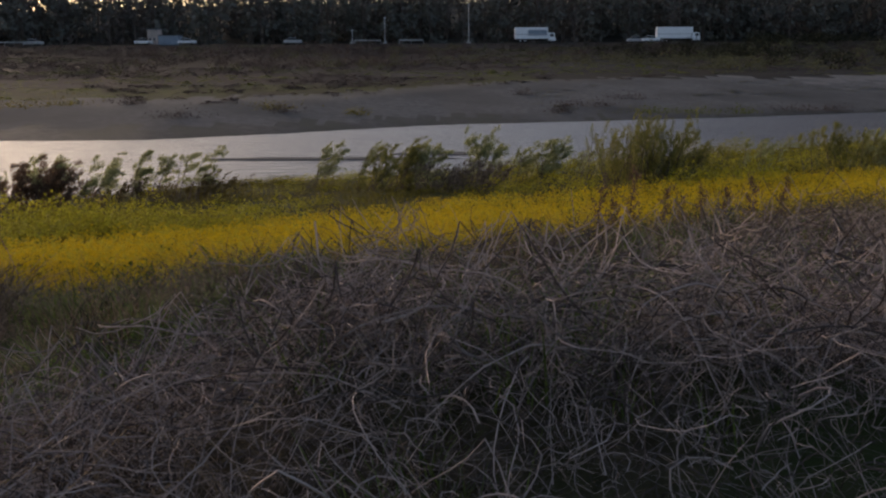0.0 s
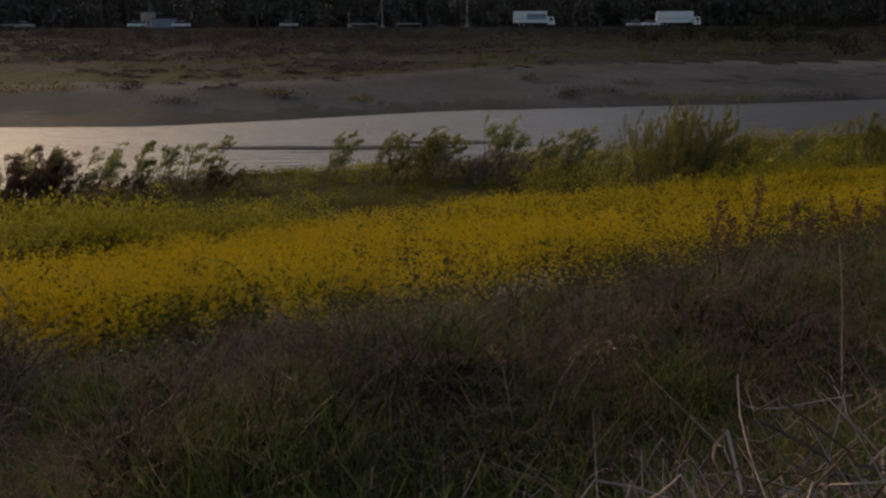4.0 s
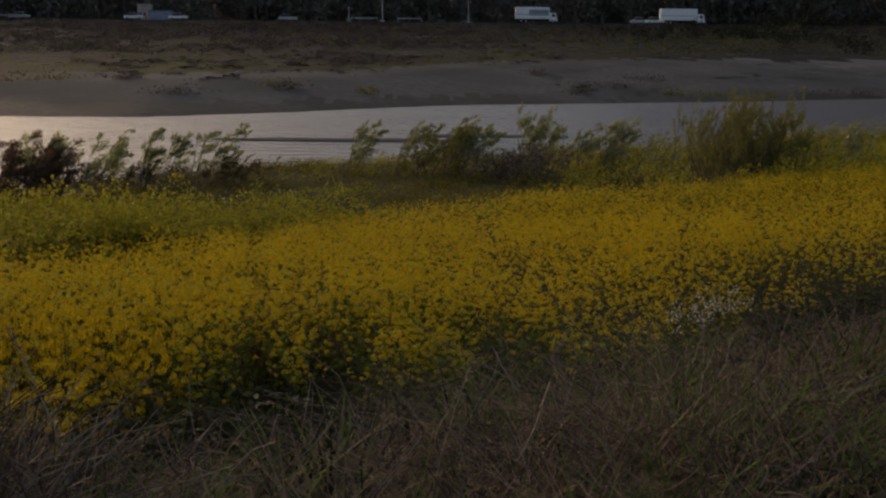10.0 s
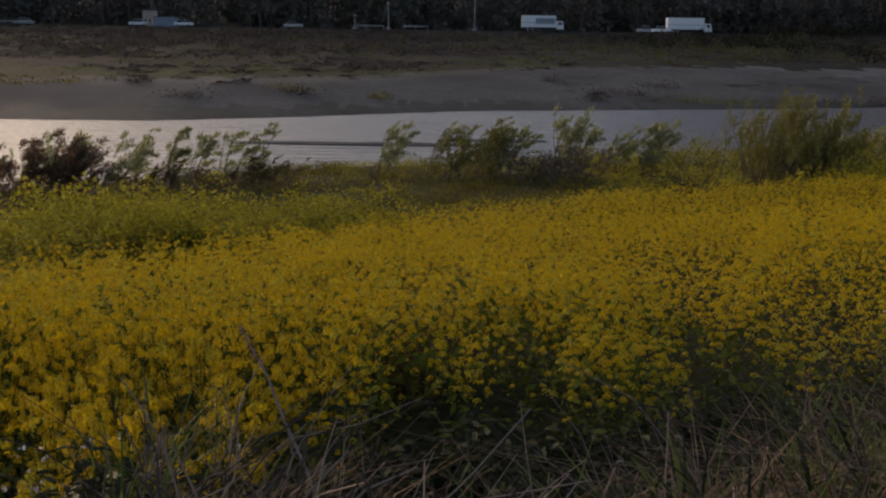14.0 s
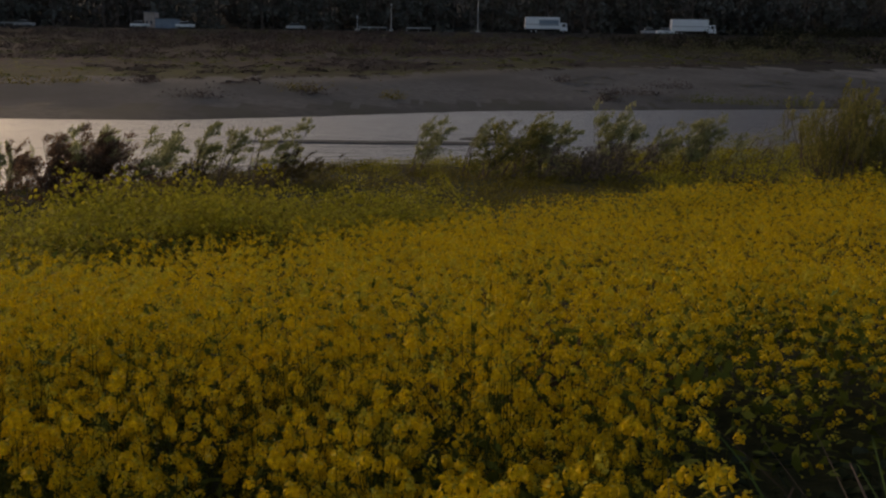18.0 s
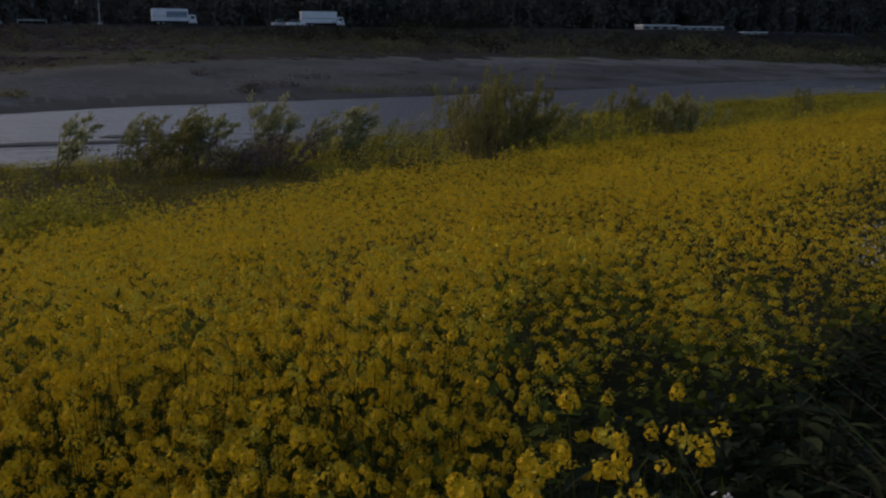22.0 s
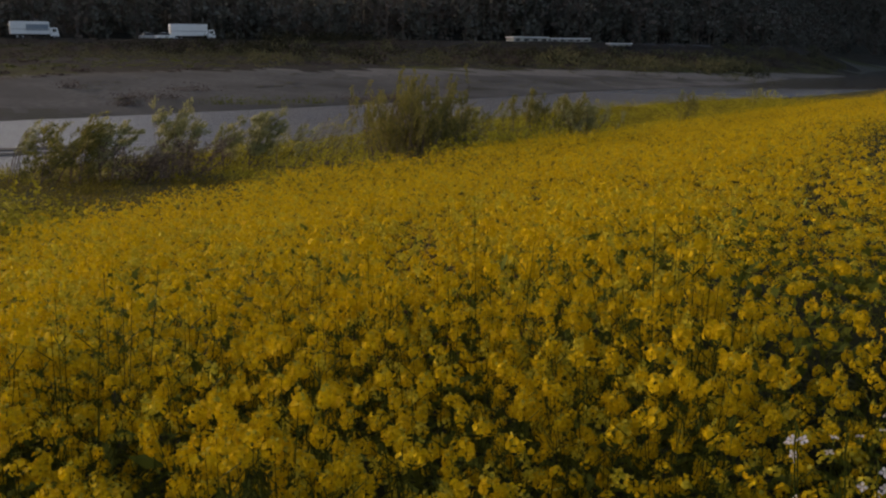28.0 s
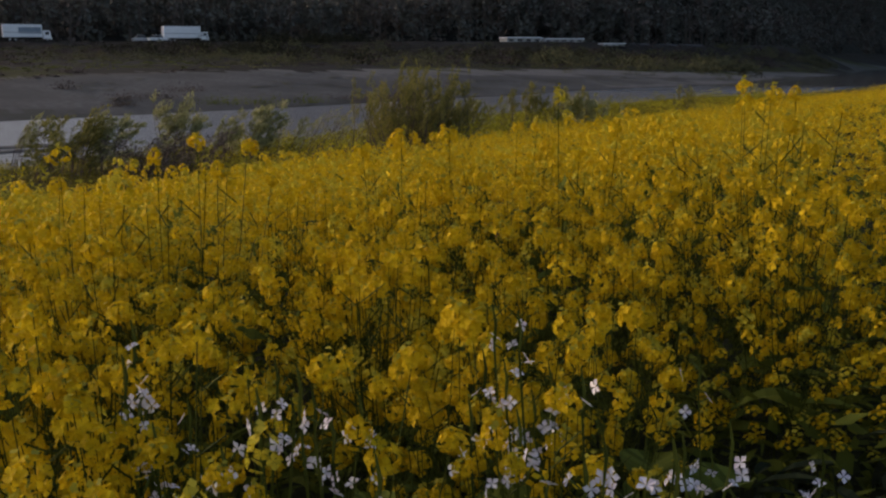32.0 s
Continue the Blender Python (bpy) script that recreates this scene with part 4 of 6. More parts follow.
# leafy growth between the ridge and the flowers, its green darkened to paint shade
def leafy_clump(k):
    p = Pieces()
    for _ in range(k):
        a = rng.uniform(0, 6.3)
        leaf(p, (rng.normal(0, 0.06), rng.normal(0, 0.06), rng.uniform(0.02, 0.2)), (np.cos(a), np.sin(a), rng.uniform(0.2, 1.2)), rng.uniform(0.06, 0.13), rng.uniform(0.025, 0.05), 0, 0.3, 3)
    return p.done()


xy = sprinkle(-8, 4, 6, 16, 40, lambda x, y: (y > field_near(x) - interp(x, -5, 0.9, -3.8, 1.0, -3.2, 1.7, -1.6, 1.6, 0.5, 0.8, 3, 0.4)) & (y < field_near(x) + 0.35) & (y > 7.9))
tagged(new("leafy_undergrowth", scatter("leafy_undergrowth", [leafy_clump(9) for _ in range(6)], on_ground(xy), [M_SHADE], (0.8, 1.4), 0.15)), "green leafy undergrowth at the foot of the flowers, shade put into its dark colour", "undergrowth", kind="stuff")



def leafy_stem(tall):
    p = Pieces()
    p.tube([(0, 0, 0), (0.01, 0.01, tall * 0.5), (0.03, 0, tall)], [0.004, 0.003, 0.002], 0, 3)
    for z in np.linspace(0.15, 1.0, 9):
        a = rng.uniform(0, 6.3)
        leaf(p, (0.02 * z, 0, tall * z), (np.cos(a), np.sin(a), rng.uniform(0.0, 0.7)), rng.uniform(0.09, 0.17), rng.uniform(0.03, 0.05), 0, 0.4, 3)
    return p.done()


# leafy stems in the same shade-darkened green
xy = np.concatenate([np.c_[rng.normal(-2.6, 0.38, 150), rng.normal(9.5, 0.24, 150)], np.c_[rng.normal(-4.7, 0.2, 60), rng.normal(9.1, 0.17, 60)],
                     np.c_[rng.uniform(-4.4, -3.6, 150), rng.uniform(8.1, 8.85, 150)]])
tagged(new("leafy_undergrowth", scatter("leafy_undergrowth", [leafy_stem(rng.uniform(0.4, 0.7)) for _ in range(6)], on_ground(xy), [M_SHADE], np.where((xy[:, 0] < -3.4) & (xy[:, 1] < 8.9), 0.5, np.where(xy[:, 0] < -4.2, 0.65, 1.0)) * rng.uniform(0.8, 1.1, len(xy)), 0.12)), "tall green leafy stems beside the flowers, shade put into their dark colour", "undergrowth", kind="stuff")

# ---------------------------------------------------------------- the lower bank: weeds and willows
def in_lower(x, y):
    s_ = across(x, y)
    return (s_ > fringe_end(x)) & (y < near_edge(x) - 0.6)


def weed_template(k=30, tall=0.6):
    p = blades(k, 0.16, tall, 0.02, 0.5, 0, Pieces(), 0.5, 3)
    n = 12
    c = np.stack([rng.normal(0, 0.2, n), rng.normal(0, 0.2, n), rng.uniform(0.2, 0.9, n) * tall], -1)
    p.quads(cards(c, rng.normal(size=(n, 3)) + (0, 0, 0.7), 0.09, 0.6), 0)
    return p.done()


xy = sprinkle(-30, 46, -8, 52, 1.2, lambda x, y: (across(x, y) >= field_far(x) + 0.2) & (across(x, y) < field_far(x) + 0.7) & (y < near_edge(x) - 3))
dark_low = [cushion_template(150, (3, 3, 5), (3,)) for _ in range(4)]
tagged(new("weed_cushions", scatter("weed_cushions", dark_low, on_ground(xy), FM, (0.6, 1.0), 0.05, squash=rng.uniform(0.4, 0.8, len(xy)))), "low dark green weeds below the field's crest", "weeds", kind="stuff")


def bank_tone(x, y):
    """How fresh the lower bank is: brown by the withered shrubs, yellow-green further along it."""
    patch = np.exp(-(((x - 6.5) / 2.2) ** 2) - ((y - 44) / 5) ** 2)
    return interp(x, -16, 0.12, -10, 0.32, -6, 0.6, 0, 0.65, 5, 0.72, 11, 0.85, 60, 0.9) + 0.4 * patch + 0.55 * bank_rows(x, y, 61.0)


WM = [M_BROWNW, M_MOSS, M_LIME]
bank_kinds = ((-9, 0.3, 0, "brown"), (0.3, 0.68, 1, "dull olive"), (0.68, 9, 2, "yellow-green"))
xy = sprinkle(-26, 70, 8, 90, 1.5, in_lower)
tone = bank_tone(xy[:, 0], xy[:, 1])
for lo, hi, mat_, word in bank_kinds:
    sel = (tone >= lo) & (tone < hi)
    temps = [cushion_template(150, (mat_,), (mat_, mat_, 0 if mat_ < 2 else 1)) for _ in range(4)]
    tagged(new("weed_cushions", scatter("weed_cushions", temps, on_ground(xy[sel]), WM, (0.5, 1.15), 0.05, squash=rng.uniform(0.35, 0.75, int(sel.sum())))), word + " cushions of weeds on the river bank", "weeds", kind="stuff")
xy = sprinkle(3, 70, 12, 85, 0.3, lambda x, y: in_lower(x, y) & (bank_rows(x, y, 33.0) > 0.04))
temps = [cushion_template(300, (2, 1, 2), (1, 1, 0)) for _ in range(4)]
tagged(new("weed_cushions", scatter("weed_cushions", temps, on_ground(xy), WM, (1.0, 2.2), 0.05, squash=rng.uniform(0.55, 0.95, len(xy)))), "rounded yellow-green mounds of weeds between the field and the river", "weeds", kind="stuff")
weeds = [weed_template(12, rng.uniform(0.22, 0.42)) for _ in range(6)]
xy = sprinkle(-28, 70, 5, 90, 2.2, in_lower)
tone = bank_tone(xy[:, 0], xy[:, 1])
for lo, hi, mat_, word in bank_kinds:
    sel = (tone >= lo) & (tone < hi)
    tagged(new("bank_weeds", scatter("bank_weeds", weeds, on_ground(xy[sel]), [WM[mat_]], (0.6, 1.2), 0.15, drift=(0.2, 0))), word + " weeds and grass along the river's edge", "weeds", kind="stuff")


def leaflets(c, way, length, wide):
    """Narrow leaves at c that point along way."""
    k = len(c)
    way = unit(way)
    side = unit(np.cross(way, rng.normal(size=(k, 3)))) * (wide / 2)
    ln = way * (length * rng.uniform(0.6, 1.2, k))[:, None]
    return np.stack([c, c + ln * 0.5 + side, c + ln, c + ln * 0.5 - side], 1)


def willow(x, y, tall, wide, stems, leaves, lean, label, leaf_mat=M_WILLOW, leaf_size=0.13, base=0.25, dense=1.0, blown=1.0):
    """A riverside shrub: stems bowed over by the wind, each twig clad in a streaming tuft of narrow leaves."""
    z0 = ground_z(x, y) - 0.05
    stem, crown = Pieces(), Pieces()
    wind = np.array([0.42 + lean, 0.0, 0.6]) * blown + np.array([0, 0, 1.0]) * (1 - blown)
    for n in range(stems):
        a = rng.uniform(0, 2 * np.pi)
        r = wide * 0.5 * rng.uniform(0.1, 1.0)
        h = tall * rng.uniform(0.6, 1.0) * (1 - 0.3 * (2 * r / wide) ** 2 * (stems > 12))
        t = np.linspace(0, 1, 7)
        root = np.array([rng.normal(0, wide * 0.24), rng.normal(0, wide * 0.18), 0])
        line = root + np.stack([r * np.cos(a) * t + 0.9 * lean * h * t**1.4, r * np.sin(a) * 0.6 * t, h * t * (1 - 0.1 * blown * t**2)], -1)
        line = line + rng.normal(0, 0.012 * tall, line.shape) * t[:, None]
        stem.tube(line, np.linspace(0.008 + 0.005 * tall, 0.004, 7), 0, 5)
        twigs = max(3, int(8 * dense))
        per = max(6, int(2.2 * leaves / stems / twigs))
        for _ in range(twigs):
            q = base + (1.0 - base) * rng.uniform(0, 1) ** 0.85
            p0 = np.array([np.interp(q, t, line[:, c]) for c in range(3)])
            w = unit(wind + rng.normal(0, 0.36, 3) + (0, 0, 0.3))
            long_ = tall * rng.uniform(0.1, 0.24)
            u = np.linspace(0, 1, 4)[:, None]
            strand = p0 + w * long_ * u + np.array([0.06, 0, -0.03]) * tall * u**2 * blown
            stem.tube(strand, [0.005, 0.004, 0.003, 0.002], 0, 3)
            v = rng.uniform(0.25, 1.1, per)
            c = np.stack([np.interp(v, u[:, 0], strand[:, i_]) for i_ in range(3)], -1) + rng.normal(0, 0.016 * tall * dense, (per, 3))
            crown.quads(leaflets(c, w + rng.normal(0, 0.35, (per, 3)), leaf_size * 0.8, leaf_size * 0.2), 0)
    top = tagged(new("willow_shrub", None), label, "shrub", group="riverside shrubs")
    top.location = (x, y, z0)
    for name, pc, m in (("branchwork", stem, M_BARK), ("crown", crown, leaf_mat)):
        o = tagged(new(name, pc.mesh(name, [m])), kind="stuff")
        o.parent = top
    return top


SHOOTS = "slender wind-bent willow shoots by the water"
W_ = [
    (-13.75, 33.3, 2.05, 2.9, 40, 9000, 0.12, "dense rust-brown willow shrub leaning with the wind by the water", M_RUST, 0.13, 0.0, 1.2),
    (-13.2, 34.2, 2.4, 2.2, 13, 2000, 0.28, "leafy top shoots of a willow shrub bent by the wind", M_WILLOW, 0.17, 0.45, 1.0),
    (-17.1, 36.2, 1.45, 1.5, 14, 1900, 0.05, "small round willow bush by the water", M_WILLOW, 0.14, 0.2, 1.1, 0.3),
    (-12.2, 35.4, 2.1, 0.6, 4, 420, 0.32, SHOOTS, M_WILLOW, 0.17, 0.3, 0.9),
    (-11.2, 36.0, 2.2, 0.7, 5, 700, 0.32, SHOOTS, M_WILLOW, 0.17, 0.25, 0.9),
    (-10.5, 36.2, 2.0, 0.6, 4, 460, 0.36, SHOOTS, M_WILLOW, 0.17, 0.3, 0.9),
    (-9.6, 36.4, 2.3, 0.8, 4, 400, 0.28, SHOOTS, M_WILLOW, 0.17, 0.3, 0.8),
    (-8.9, 36.7, 2.1, 0.8, 4, 380, 0.32, SHOOTS, M_WILLOW, 0.17, 0.3, 0.8),
    (-8.6, 36.9, 1.3, 1.8, 18, 1300, 0.26, "low brush of bare wind-bent twigs", M_BROWNW, 0.12, 0.1, 0.9),
    (-11.6, 36.3, 1.0, 1.8, 16, 1100, 0.22, "low brush of bare wind-bent twigs", M_BROWNW, 0.12, 0.1, 0.9),
    (-4.8, 39.4, 2.05, 1.5, 7, 900, 0.34, "sparse willow bush with bare lower stems", M_WILLOW, 0.17, 0.25, 0.9),
    (-3.1, 39.8, 2.25, 0.5, 3, 260, 0.34, "single curved willow shoot with bare lower stem", M_WILLOW, 0.17, 0.45, 0.9),
    (-1.8, 39.3, 2.3, 2.3, 18, 3000, 0.24, "loose olive willow bush bent by the wind", M_OLIVEB, 0.16, 0.05, 1.0),
    (-0.4, 39.6, 2.15, 2.0, 12, 1900, 0.28, "loose willow bush bent by the wind", M_WILLOW, 0.17, 0.2, 0.9),
    (1.3, 38.4, 1.5, 3.0, 40, 2600, 0.1, "low grey-brown thicket of bare twigs", M_REED, 0.13, 0.0, 1.2),
    (1.7, 40.4, 2.45, 1.3, 9, 1500, 0.1, "upright leafy willow bush at the water's edge", M_WILLOW, 0.17, 0.4, 1.1),
    (3.5, 40.4, 1.8, 1.2, 8, 900, 0.12, "small round-topped willow bush beside the river", M_WILLOW, 0.16, 0.3, 1.0),
    (4.6, 40.0, 2.25, 1.8, 11, 1800, 0.22, "wind-bent willow bush beside the river", M_WILLOW, 0.17, 0.2, 1.0),
    (5.6, 36.4, 2.2, 1.8, 18, 420, 0.4, "bare leaning willow rods beside the big bush", M_WILLOW, 0.13, 0.5, 0.6),
    (7.4, 34.0, 3.0, 3.2, 100, 19000, 0.04, "large round olive-green willow bush on the bank", M_OLIVEB, 0.1, 0.0, 0.7, 0.25),
    (9.1, 34.8, 2.4, 2.0, 24, 3600, 0.12, "leafy willow bush beside the larger one", M_OLIVEB, 0.13, 0.05, 1.0, 0.6),
    (13.8, 41.2, 2.1, 1.4, 9, 1300, 0.08, "small willow bush on the green bank", M_WILLOW, 0.15, 0.2, 0.9),
    (17.6, 42.0, 2.4, 2.4, 22, 3600, 0.04, "broad green willow bush on the bank", M_OLIVEB, 0.15, 0.0, 1.0, 0.3),
    (19.4, 42.4, 2.2, 2.6, 22, 3400, 0.05, "broad green willow bush on the bank", M_WILLOW, 0.15, 0.0, 1.0, 0.4),
    (20.6, 42.6, 1.8, 1.8, 14, 1700, 0.08, "broad green willow bush on the bank", M_WILLOW, 0.15, 0.0, 1.0, 0.4),
    (30.6, 47.0, 1.95, 1.7, 14, 2000, 0.02, "rounded small willow bush near the water", M_OLIVEB, 0.14, 0.0, 0.9, 0.1),
    (51.5, 62.0, 1.6, 1.4, 8, 600, 0.02, "rounded small willow bush near the water", M_WILLOW, 0.14, 0.3, 0.9, 0.1),
]
for w_ in W_:
    willow(*w_)

# ---------------------------------------------------------------- the far bank
def far_places(density, keep, x0=-140, x1=330, y0=70, y1=420):
    return sprinkle(x0, x1, y0, y1, density, keep)


def clump_template(k, flat=0.6, up=0.0):
    p = Pieces()
    c = unit(rng.normal(size=(k, 3))) * rng.uniform(0.45, 1.0, (k, 1))
    c[:, 2] = np.abs(c[:, 2]) * flat * 1.3
    p.quads(cards(c, c + rng.normal(0, 0.4, (k, 3)) + (0, 0, up), rng.uniform(0.22, 0.5, k), 0.7), 0)
    return p.done()


low_scrub = [clump_template(26, 0.25, 2.5) for _ in range(6)]


def far_frac(x, y):
    bar = interp(x, -60, 13, -10, 18, 8, 27, 40, 33, 110, 26, 180, 10, 300, 8)
    return (y - far_edge(x) - bar) / np.maximum(levee_line(x) - far_edge(x) - bar, 5)


def far_mix(x, y):
    """Patches of yellow weeds, brown thicket and green scrub, drawn out along the far bank."""
    return gap_noise(x * 0.45, y, 0.045, 41.0), gap_noise(x * 0.5, y, 0.09, 47.0)


xy = far_places(0.2, lambda x, y: (far_frac(x, y) > 0.0) & (far_frac(x, y) < 0.985))
fr, (c1, c2) = far_frac(xy[:, 0], xy[:, 1]), far_mix(xy[:, 0], xy[:, 1])
yellowish = (xy[:, 0] < 34) & (fr > 0.04) & (fr < 0.32 + 0.15 * c2) & (c1 + 0.5 * c2 > -0.22) | (xy[:, 0] > 60) & (fr < 0.14) & (c1 > 0.1) | (fr > 0.9) & (xy[:, 0] > -20) & (xy[:, 0] < 40) & (c1 > 0.1)
pale_gap = (np.abs(xy[:, 0] + 25) < 22) & (fr > 0.5) & (fr < 0.68)
bare = ~yellowish & (c1 + 0.5 * c2 < interp(xy[:, 0], -60, 0.3, 0, 0.1, 30, -0.05, 120, -0.2))
keep = ~pale_gap & (rng.uniform(size=len(xy)) < np.where(fr < 0.12, 0.35, 1.0))
for sel, mname, m, big, label in ((yellowish, "flowering_scrub", M_SCRUBY, (0.5, 1.0), "yellow-green flowering weeds on the far bank"),
                                  (bare, "bare_scrub", M_SCRUBB, (0.7, 1.5), "bare brown thicket on the far bank"),
                                  (~yellowish & ~bare, "green_scrub", M_SCRUB, (0.7, 1.5), "dark green thicket on the far bank")):
    sel = sel & keep
    tall_ = 0.6 + 1.3 * np.clip(c2[sel], 0, 1) + (0.3 if mname == "bare_scrub" else 0.0)
    tagged(new(mname, scatter(mname, low_scrub, on_ground(xy[sel]), [m], big, 0.05, squash=tall_)), label, "scrub", kind="stuff")


thick = [clump_template(60, 0.7) for _ in range(6)]
for t_ in thick:
    t_[0][:] = t_[0].reshape(-1, 4, 3).mean(1, keepdims=True).repeat(4, 1).reshape(-1, 3) * 0.5 + t_[0] * 0.5


def thicket(name, xy, size, label, mat=M_THICKET):
    tagged(new(name, scatter(name, thick, on_ground(xy), [mat], size, 0.05)), label, "scrub", kind="stuff")


thicket("dark_thicket", np.c_[rng.normal(58, 15, 190), rng.uniform(188, 229, 190)], (1.0, 2.4), "black-green thicket on the levee slope below the trucks")
thicket("dark_thicket", np.c_[rng.normal(84, 9, 60), rng.uniform(226, 240, 60)], (1.6, 3.4), "dark rounded thicket on top of the levee")
thicket("dark_thicket", np.c_[rng.uniform(90, 200, 110), rng.uniform(170, 215, 110)], (0.9, 1.9), "dark scrub on the slope below the low sheds")
thicket("brown_thicket", np.c_[rng.uniform(-120, 5, 150), rng.uniform(195, 228, 150)], (0.9, 2.2), "dusky brown thicket below the levee road", M_SCRUBB)
thicket("brown_thicket", np.c_[rng.normal(-30, 14, 70), rng.uniform(160, 185, 70)], (0.9, 1.8), "dusky brown thicket on the far bank", M_SCRUBB)


thicket("green_scrub", np.c_[rng.uniform(15, 200, 170), rng.uniform(150, 215, 170)], (0.7, 1.7), "muted olive scrub on the far bank below the levee", M_SCRUB)


def far_spots(count, x0, x1, f0, f1, lumpy):
    """Places on the far bank between two fractions of its slope, gathered into clumps."""
    x = rng.uniform(x0, x1, count * 3)
    f = rng.uniform(f0, f1, count * 3)
    bar = interp(x, -60, 13, -10, 18, 8, 27, 40, 33, 110, 26, 180, 10, 300, 8)
    y = far_edge(x) + bar + f * np.maximum(levee_line(x) - far_edge(x) - bar, 5)
    keep = gap_noise(x * 0.6, y, 0.07, lumpy) > -0.02
    return np.c_[x, y][keep][:count]


thicket("brown_thicket", far_spots(170, -130, 30, 0.42, 0.9, 3.0), (1.0, 2.1), "purple-brown thicket of bare bushes on the far bank", M_SCRUBB)
thicket("green_scrub", far_spots(150, -60, 60, 0.3, 0.95, 7.0), (0.8, 1.8), "muted green bushes on the far bank", M_SCRUB)
thicket("green_scrub", far_spots(330, 40, 340, 0.08, 0.95, 11.0), (1.1, 2.8), "muted green bushes on the far bank", M_SCRUB)
thicket("brown_thicket", far_spots(260, 40, 340, 0.15, 0.95, 19.0), (1.1, 2.6), "purple-brown thicket of bare bushes on the far bank", M_SCRUBB)
thicket("dark_thicket", far_spots(150, 30, 340, 0.1, 0.8, 29.0), (1.0, 2.4), "dark bushes on the far bank", M_THICKET)
thicket("green_scrub", far_spots(70, 105, 215, 0.02, 0.4, 53.0), (2.2, 4.2), "large rounded green bushes at the foot of the far bank", M_SCRUB)
thicket("dark_thicket", far_spots(40, 60, 240, 0.1, 0.7, 57.0), (2.0, 3.6), "large dark bushes on the slope of the far bank", M_THICKET)
x = rng.uniform(10, 165, 900)
xy = np.c_[x, far_edge(x) + rng.uniform(0.15, 0.85, 900) * interp(x, 8, 27, 40, 33, 110, 26, 180, 10)]
xy = xy[gap_noise(xy[:, 0] * 0.3, xy[:, 1], 0.16, 91.0) > 0.0]
tagged(new("gravel_weeds", scatter("gravel_weeds", low_scrub, on_ground(xy), [M_SCRUB], (0.5, 1.1), 0.05, squash=np.full(len(xy), 0.3))), "thin olive weeds creeping over the gravel bar", "weeds", kind="stuff")


def wood_template(leafy):
    """A woodland tree one metre tall: trunk, limbs and a crown of ragged leaf clumps down to its foot."""
    p = Pieces()
    p.tube([(0, 0, 0), (0.01, 0, 0.4), (0.0, 0.01, 0.8)], [0.02, 0.014, 0.005], 1, 5)
    lobes = np.stack([rng.normal(0, 0.14, 9), rng.normal(0, 0.14, 9), rng.uniform(0.04, 0.9, 9)], -1)
    k = 120 if leafy else 90
    c = lobes[rng.integers(0, 9, k)] + unit(rng.normal(size=(k, 3))) * rng.uniform(0.05, 0.14, (k, 1))
    c[:, 2] = np.abs(c[:, 2])
    p.quads(cards(c, rng.normal(size=(k, 3)), rng.uniform(0.05, 0.11, k), 0.75), 0 if leafy else 1)
    for _ in range(2):
        a, z = rng.uniform(0, 6.3), rng.uniform(0.3, 0.7)
        p.tube([(0, 0, z), (0.1 * np.cos(a), 0.1 * np.sin(a), z + 0.12), (0.2 * np.cos(a), 0.2 * np.sin(a), z + 0.26)], [0.009, 0.006, 0.002], 1, 3)
    return p.done()


woods = [wood_template(n % 4 != 3) for n in range(8)]
xy = np.concatenate([sprinkle(150, 700, 200, 640, 0.03, lambda x, y: (y > levee_line(x) + 14) & (y < levee_line(x) + 130)), sprinkle(-190, 760, 200, 640, 0.05, lambda x, y: (y > levee_line(x) + 22) & (y < levee_line(x) + 52)),
                     sprinkle(-300, 1000, 200, 1000, 0.004, lambda x, y: (y >= levee_line(x) + 52) & (y < levee_line(x) + 200) & (x > -260))])
pick = np.where(rng.uniform(size=len(xy)) < 0.25, rng.choice([3, 7], len(xy)), rng.choice([0, 1, 2, 4, 5, 6], len(xy)))
tagged(new("woodland", scatter("woodland", woods, on_ground(xy), [M_WOOD, M_WOODB], rng.uniform(0.8, 1.15, len(xy)) * interp(xy[:, 0], -170, 9.0, -125, 14.5, 900, 15.5), 0.03, pick=pick)), "dark dense woodland on the hill behind the levee", "woodland", kind="stuff")


# ---------------------------------------------------------------- vehicles and buildings on the levee
def wheel(parent, x, y, z, r=0.48, w=0.28):
    bm = bmesh.new()
    bmesh.ops.create_cone(bm, segments=20, radius1=r, radius2=r, depth=w, cap_ends=True, matrix=Matrix.Translation((x, y, z)) @ Matrix.Rotation(math.pi / 2, 4, "X"))
    bmesh.ops.bevel(bm, geom=[e for e in bm.edges if len(e.link_faces) == 2 and any(len(f.verts) > 4 for f in e.link_faces)], offset=0.04, segments=2, affect="EDGES")
    tyre = part("tyre", bm, M_RUBBER, parent)
    bm = bmesh.new()
    bmesh.ops.create_cone(bm, segments=16, radius1=r * 0.55, radius2=r * 0.5, depth=w + 0.03, cap_ends=True, matrix=Matrix.Translation((x, y, z)) @ Matrix.Rotation(math.pi / 2, 4, "X"))
    part("rim", bm, M_STEEL, tyre)


